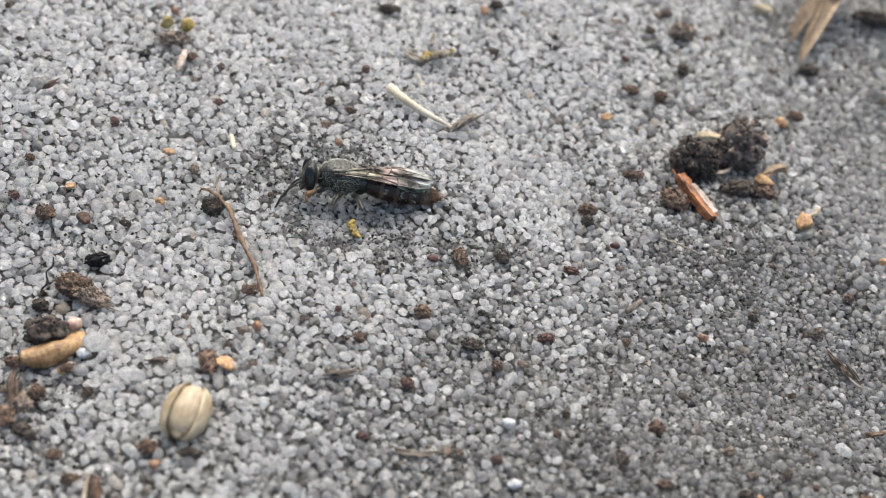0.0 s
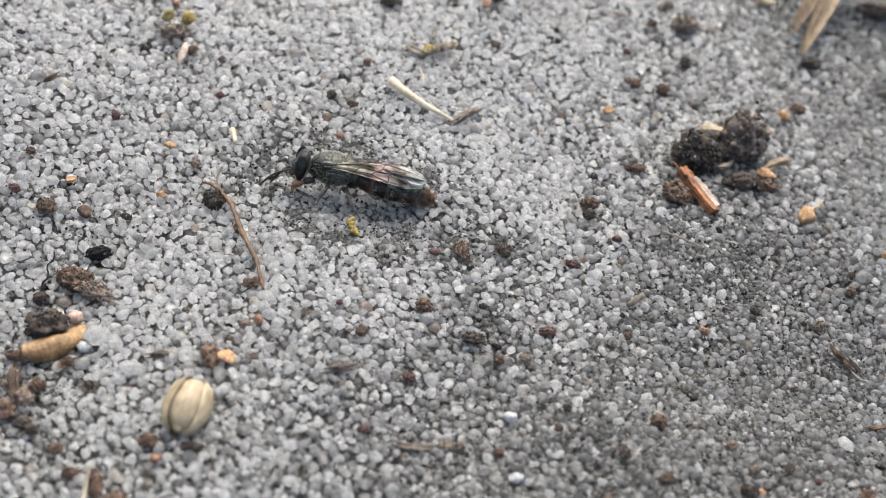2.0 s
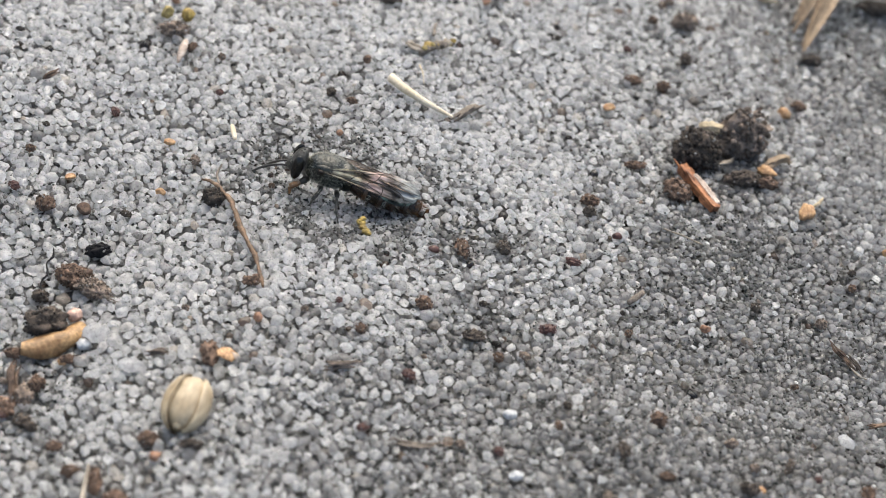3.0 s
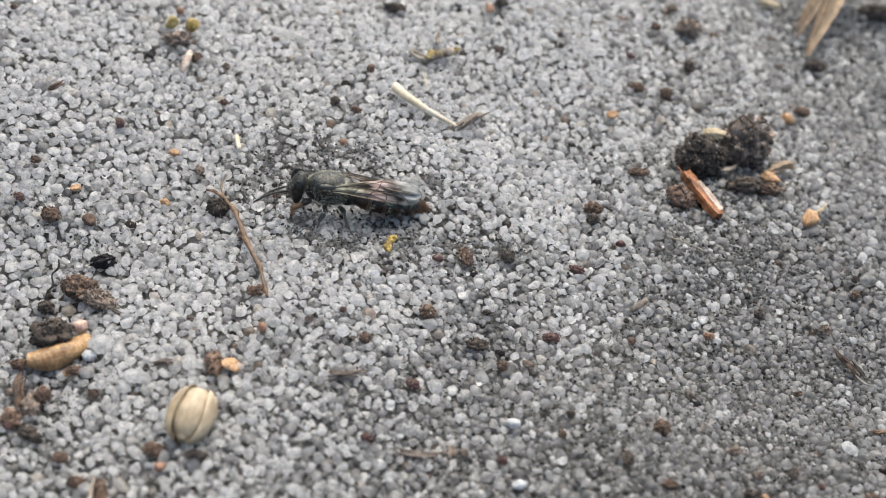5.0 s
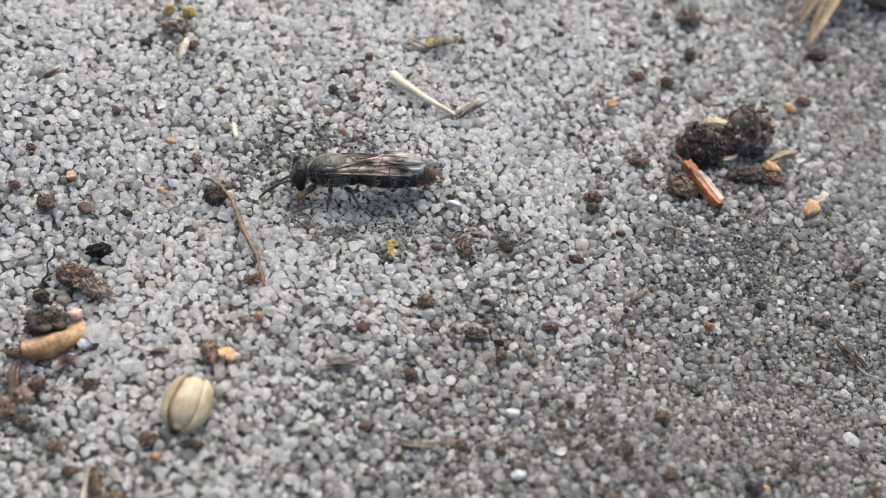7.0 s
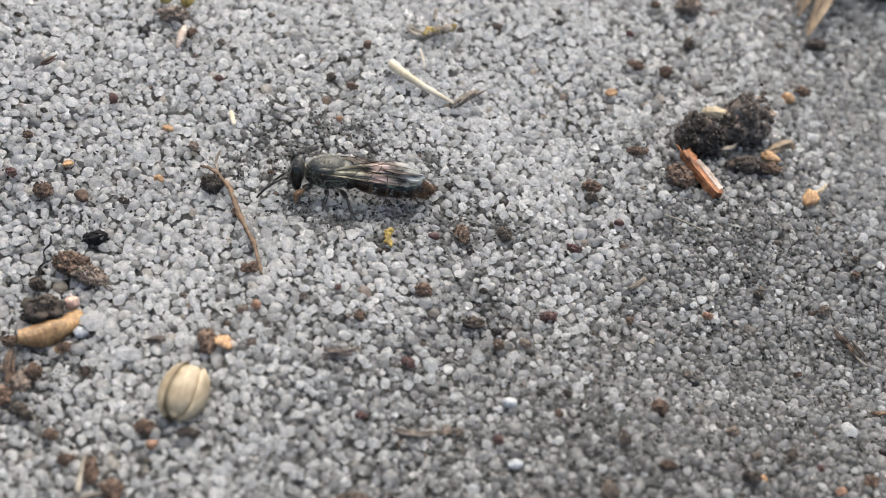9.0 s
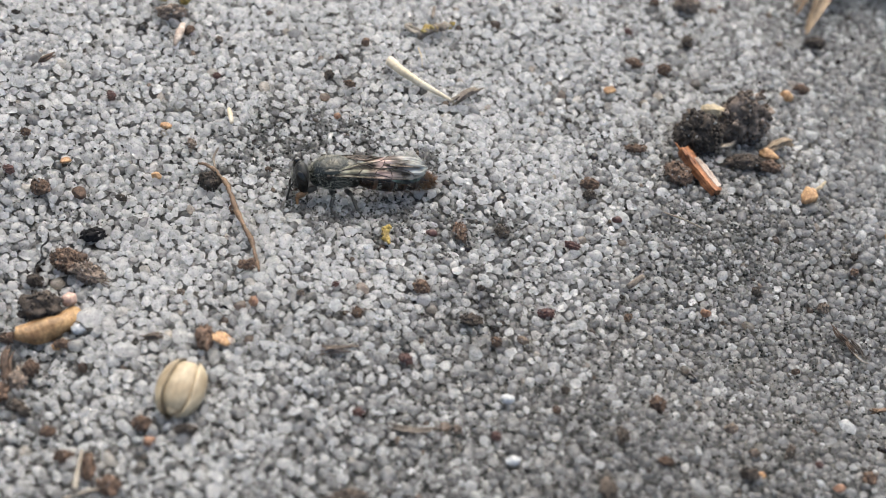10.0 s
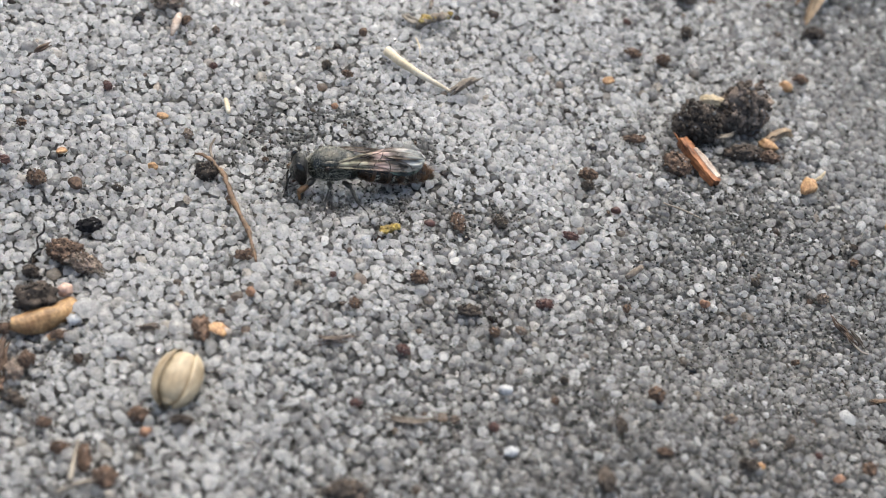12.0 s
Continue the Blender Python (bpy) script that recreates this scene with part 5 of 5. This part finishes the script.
SPECKS = [(-27.41, 6.12), (-29.27, 8.79), (-16.01, 9.44), (-15.17, 6.21), (-22.93, -1.04), (-22.97, -3.28), (-14.69, -0.07), (-20.04, 1.74), (-9.21, 9.53), (-7.83, 9.32), (-18.04, -19.44), (-17.36, -21.38), (-15.85, -21.55),
          (-9.17, -7.80), (-5.82, -8.50), (-4.31, -7.08), (3.07, -3.96), (4.67, -7.52), (5.97, -6.81), (0.42, -10.73), (8.77, -9.32), (8.56, -10.90), (3.94, -14.26), (5.91, -13.93),
          (10.70, -1.21), (11.23, -2.65), (19.08, -9.43), (22.47, -8.81), (23.61, 8.32), (23.73, 6.99), (25.41, 28.14), (7.55, 23.36), (2.94, 22.00), (8.79, 27.49),
          (9.60, 30.24), (-22.68, -6.43), (-16.65, -5.88), (-10.16, -0.13), (-11.56, -11.09), (7.32, 1.58), (18.09, 2.70), (20.82, -2.62), (17.72, -8.28), (-1.00, -15.12)]
for k, xy in enumerate(SPECKS):
    q = 0.15 + 0.16 * rnd.random()
    crumb("soil_crumb", xy, (q * rnd.uniform(0.9, 1.6), q, q * 0.8), (SOIL, SOIL_BROWN, SOIL_GREY, MAROON)[k % 4],
          ("tiny black crumb of soil", "tiny brown crumb of soil", "tiny grey crumb of soil", "tiny maroon crumb of soil")[k % 4],
          seed=700 + k, grains_on=7, rz=rnd.uniform(0, 180), dz=0.08)

# the loose pieces follow the fall of the bank
for ob in list(scene.objects):
    if ob.parent is None and ob.type in ('MESH', 'EMPTY') and ob.get("kind", "") == "" and ob is not bee and ob.name not in LAID:
        spot, size = laid(np.array(ob.matrix_basis.translation) / MM)
        ob.matrix_basis = Matrix.Translation(Vector(spot.tolist()) * MM) @ Matrix.Translation(-ob.matrix_basis.translation) @ ob.matrix_basis @ Matrix.Scale(float(size), 4)

# ---- what the bee pushes about ----
def pollen_knobs():
    """Pollen packed into a stubby double row of knobs."""
    r = random.Random(61)
    knobs = []
    for k in range(16):
        q = r.uniform(0.12, 0.19)
        v, f = lump(q, q * r.uniform(0.8, 1.15), q * 0.9, 900 + k, 0.35, 2.2, 3, 1)
        knobs.append((v + np.array([r.uniform(-0.17, 0.17), -0.52 + 1.0 * k / 15, r.uniform(-0.04, 0.20)]), f))
    return joined(knobs)


pollen_lump = part("pollen_lump", pollen_knobs(), YELLOW)
tagged(pollen_lump, "knobbly yellow pollen lump on the sand", "pollen")
FLUNG = [(0.1, -7.1, -0.9, 3.1), (0.35, -6.3, -0.5, 3.6), (0.75, -6.9, -1.1, 2.9), (1.1, -6.4, -0.7, 3.8), (1.3, -7.3, -0.6, 3.0), (1.7, -7.9, -0.5, 3.3), (2.2, -7.6, -0.8, 4.2),
         (2.6, -7.0, -0.6, 3.5), (2.9, -6.5, -1.0, 4.0), (4.9, -7.2, -1.3, 4.6), (5.2, -6.9, -1.0, 5.0), (5.9, -6.6, -0.9, 3.4), (6.3, -7.0, -0.8, 3.7), (9.3, -6.9, -1.4, 3.6),
         (10.1, -6.5, -1.7, 3.3), (10.7, -6.3, -1.6, 3.5), (11.5, -6.6, -1.8, 3.9), (11.85, -5.4, -1.2, 3.2), (11.9, -5.0, -0.9, 3.4), (11.95, -4.6, -1.4, 3.3)]
flung_grains = []
for k in range(len(FLUNG)):
    v, f = SHAPES[20 + k]
    q = rnd.uniform(0.15, 0.27)
    grain = part("sand_grain", ((v * q).tolist(), [tuple(t) for t in f.tolist()]), QUARTZ if k % 3 else QUARTZ_DUSTY)
    flung_grains.append(tagged(grain, "grey quartz sand grain flung back by a bee", "sand grain", "grains flung by the bee"))
white_splinter = tagged(part("quartz_splinter", lump(0.50, 0.29, 0.20, 77, 0.3, 1.5, 3, 9), WHITE), "bright white quartz splinter", "splinter")

# ---- single grains round the bee ----
grain_meshes = []
for k in range(12):
    me = mesh_from("sand_grain", SHAPES[k][0].tolist(), [tuple(t) for t in SHAPES[k][1].tolist()], k % 2 > 0)
    me.materials.append(QUARTZ_PIECE)
    grain_meshes.append(me)
for x, y, z, r in near:
    (x, y, z), shrink = laid((x, y, z))
    r *= shrink
    ob = new("sand_grain", grain_meshes[rnd.randrange(12)])
    ob.parent = ground
    ob.matrix_basis = at_mm(x, y, z, rnd.gauss(0, 17), rnd.gauss(0, 17), rnd.uniform(0, 360)) @ Matrix.Scale(r * 1.20, 4)


# ---- everything that moves ----
def motions():
    walk(bee, [
        (0.0, pose(-0.006715, 0.001892, -0.000550, 16.6, -2.5, 197.0)),
        (0.2, pose(-0.006693, 0.002054, -0.000550, 16.6, -2.7, 195.4)),
        (0.4, pose(-0.006617, 0.002182, -0.000550, 16.6, -4.0, 193.3)),
        (0.5, pose(-0.006742, 0.001497, -0.000550, 16.6, -1.0, 197.3)),
        (0.6, pose(-0.006681, 0.001900, -0.000550, 16.6, -2.5, 195.9)),
        (0.8, pose(-0.006547, 0.001652, -0.000550, 16.6, -2.1, 198.2)),
        (1.0, pose(-0.006522, 0.001674, -0.000550, 16.6, -2.7, 198.8)),
        (1.2, pose(-0.006440, 0.001698, -0.000550, 16.6, -2.7, 198.7)),
        (1.4, pose(-0.006468, 0.001701, -0.000550, 16.6, -0.5, 194.6)),
        (1.5, pose(-0.006539, 0.001731, -0.000550, 16.6, -0.3, 190.8)),
        (1.6, pose(-0.006781, 0.001789, -0.000550, 11.4, -2.5, 193.1)),
        (1.8, pose(-0.007347, 0.001695, -0.000550, 10.2, -3.9, 191.6)),
        (2.0, pose(-0.007247, 0.001876, -0.000550, 10.2, -0.2, 186.9)),
        (2.2, pose(-0.007465, 0.002034, -0.000550, 10.2, -2.2, 187.5)),
        (2.4, pose(-0.007579, 0.001983, -0.000550, 10.2, -4.5, 195.3)),
        (2.5, pose(-0.007542, 0.001882, -0.000550, 10.2, -1.9, 190.5)),
        (2.6, pose(-0.007409, 0.002076, -0.000550, 10.2, -4.9, 194.3)),
        (2.8, pose(-0.007009, 0.002200, -0.000550, 10.2, -2.0, 189.9)),
        (3.0, pose(-0.007576, 0.001657, -0.000550, -2.0, -8.0, 185.2)),
        (3.2, pose(-0.007267, 0.001589, -0.000550, 1.6, -5.7, 190.4)),
        (4.8, pose(-0.007306, 0.000620, -0.000550, 0.4, -4.2, 207.8)),
        (5.0, pose(-0.007529, 0.000871, -0.000550, -0.8, -5.5, 199.2)),
        (5.2, pose(-0.007835, 0.000804, -0.000550, -4.4, -8.2, 187.7)),
        (5.4, pose(-0.008078, 0.001048, -0.000550, -5.6, -9.4, 190.2)),
        (5.5, pose(-0.007784, 0.001214, -0.000550, -5.0, -1.3, 188.9)),
        (5.6, pose(-0.007397, 0.001554, -0.000550, -4.4, -3.8, 183.6)),
        (5.8, pose(-0.007178, 0.001294, -0.000550, 1.6, -1.2, 204.4)),
        (6.0, pose(-0.007024, 0.001583, -0.000550, 2.8, 0.1, 203.1)),
        (6.2, pose(-0.007002, 0.001575, -0.000550, 2.8, 0.3, 202.9)),
        (6.4, pose(-0.007059, 0.001635, -0.000550, 0.4, 1.2, 205.9)),
        (6.5, pose(-0.007187, 0.000871, -0.000550, -0.2, 4.2, 212.6)),
        (6.6, pose(-0.007237, 0.000802, -0.000550, -0.8, 4.1, 214.7)),
        (6.8, pose(-0.007240, 0.000788, -0.000550, 0.4, 3.8, 207.7)),
        (7.0, pose(-0.007183, 0.001489, -0.000550, 1.6, 3.4, 202.5)),
        (7.2, pose(-0.007188, 0.001499, -0.000550, 0.4, 3.6, 205.2)),
        (8.8, pose(-0.006843, 0.000881, -0.000550, 0.4, -1.4, 199.0)),
        (9.0, pose(-0.006974, 0.000404, -0.000550, 0.4, 0.1, 196.2)),
        (9.2, pose(-0.006871, 0.000610, -0.000550, 0.4, -3.4, 200.3)),
        (9.4, pose(-0.006874, 0.000666, -0.000550, 0.4, -1.8, 200.3)),
        (9.6, pose(-0.006771, 0.000268, -0.000550, 0.4, -2.5, 204.5)),
        (9.8, pose(-0.006544, 0.000088, -0.000550, 0.4, -1.7, 205.2)),
        (10.0, pose(-0.006611, 0.000287, -0.000550, 0.4, -0.3, 205.2)),
        (10.2, pose(-0.006538, 0.000017, -0.000550, 0.4, -1.0, 206.0)),
        (10.4, pose(-0.006460, 0.000149, -0.000550, 0.4, 0.0, 208.3)),
        (10.5, pose(-0.006394, 0.000269, -0.000550, 0.4, 0.8, 207.3)),
        (10.6, pose(-0.006484, 0.000022, -0.000550, 0.4, -0.7, 207.5)),
        (10.8, pose(-0.006258, 0.000089, -0.000550, 0.4, -0.2, 206.8)),
        (11.0, pose(-0.006606, 0.000094, -0.000550, -0.8, -2.2, 207.5)),
        (11.2, pose(-0.006698, 0.000282, -0.000550, -0.8, -5.5, 206.3)),
        (11.4, pose(-0.006689, -0.000380, -0.000550, -0.8, -7.0, 206.2)),
        (11.7, pose(-0.006717, -0.000164, -0.000550, -0.8, -9.1, 206.9)),
        (12.0, pose(-0.006587, 0.000151, -0.000550, 0.4, -2.5, 207.0)),
    ])
    # the head dips as it digs
    walk(bee_head, [(t, at_mm(1.30, 0, 1.28, 0, p, q)) for t, p, q in (
        (0.0, 6, 0), (1.0, 4, 0), (2.0, -4, 4), (2.6, -6, 6), (3.2, -4, 4), (4.8, 4, -4), (5.4, -6, 8), (6.0, 4, 0), (6.6, 12, -6),
        (7.2, 0, 0), (8.8, 4, 0), (9.6, 12, 0), (10.4, 14, 0), (11.0, 8, 0), (11.4, 14, 4), (12.0, 14, 0))])
    swing = ((0.0, 20, 12), (0.3, 26, 10), (0.6, 20, 12), (1.0, -4, 4), (1.5, -6, 0), (2.0, 10, 0), (2.5, -2, 2), (3.0, -4, 4), (3.2, 0, 4), (4.8, -4, 0), (5.4, -8, 6),
             (6.0, 30, 10), (6.4, 10, 0), (7.0, -2, 0), (8.8, 4, 6), (9.2, 20, 6), (9.8, 62, 10), (10.4, 60, 10), (10.8, 30, 10), (11.0, 2, 6), (11.3, 40, 12), (11.7, 24, 8), (12.0, 66, 10))
    for side, feeler in zip((1, -1), bee_feelers):
        walk(feeler, [(t, at_mm(2.12, side * 0.26, 0.80, 0, 12 + p + (0 if side > 0 else 26 + 8 * math.sin(3 * t)), side * q if side > 0 else 14 - q)) for t, p, q in swing])
    # the legs scrape: fore and middle pairs quickly, the hind pair now and then
    hips = {"foreleg": (0.95, 0.50, 0.62), "midleg": (0.10, 0.60, 0.50), "hindleg": (-0.75, 0.60, 0.55)}
    reach = {"foreleg": (22, 10, 5.1), "midleg": (14, 8, 2.9), "hindleg": (9, 5, 1.7)}
    for (name, side), leg in bee_legs.items():
        x, y, z = hips[name]
        turn, lift, speed = reach[name]
        rows = []
        for k in range(61):
            t = 0.2 * k
            ph = speed * t * 2.2 + (0 if side > 0 else 1.7)
            busy = 0.35 + 0.65 * (0.5 + 0.5 * math.sin(0.9 * t + len(name)))
            rows.append((t, at_mm(x, side * y, z, side * lift * busy * math.cos(ph), 0, side * turn * busy * math.sin(ph))))
        walk(leg, rows)
    z = 0.12
    walk(pollen_lump, [(t, at_mm(px, sighted(py, skin(px, py) + z), skin(px, py) + z, 0, 0, r + 22)) for t, px, py, r in (
        (0.0, -5.12, -0.84, 10), (1.6, -5.04, -1.24, 14), (2.2, -5.27, -1.18, 0), (2.8, -5.43, -1.30, -10), (3.0, -4.52, -1.12, 10), (3.2, -3.77, -1.02, 40),
        (4.8, -2.96, -0.96, -20), (5.0, -3.20, -1.15, -30), (5.2, -2.73, -1.40, 20), (5.4, -2.74, -2.22, -10), (5.6, -2.72, -2.35, -10),
        (11.5, -2.72, -2.35, -10), (11.8, -2.71, -2.25, -20), (12.0, -2.39, -2.52, -70))])
    # grains that the legs kick back
    for (t, px, py, far), grain in zip(FLUNG, flung_grains):
        qx, qy = px + far, py - 0.25 * far + 0.4 * math.sin(9 * px)
        start, land = at_mm(px, py, skin(px, py) - 0.10, 10, 0, 20), at_mm(qx, qy, skin(qx, qy) + 0.05, 30, 40, 100)
        hop = at_mm(px + 0.5 * far, (py + qy) / 2, 0.75, 20, 20, 60)
        rows = [(0.0, start)] + ([(t - 0.04, start)] if t > 0.1 else []) + [(t + 0.07, hop)] + ([(t + 0.18, land), (12.0, land)] if t < 11.8 else [(12.2, land)])
        walk(grain, rows)
    walk(white_splinter, [(t, at_mm(px, sighted(py, skin(px, py) + h), skin(px, py) + h, 0, 0, r + 22)) for t, px, py, h, r in (
        (0.0, -2.62, 2.77, -0.05, 30), (4.6, -2.62, 2.77, -0.05, 30), (5.0, -2.23, 1.99, 0.1, 10), (5.2, -1.54, 2.45, 0.2, -20), (5.4, -0.60, 3.07, 0.15, 0),
        (5.6, -0.22, 2.94, 0.12, -10), (7.2, -0.30, 3.00, 0.12, -12), (7.6, -0.10, 3.00, 0.10, 0), (8.3, 0.20, 3.10, -0.50, 20), (12.0, 0.20, 3.10, -0.50, 20))])


motions()
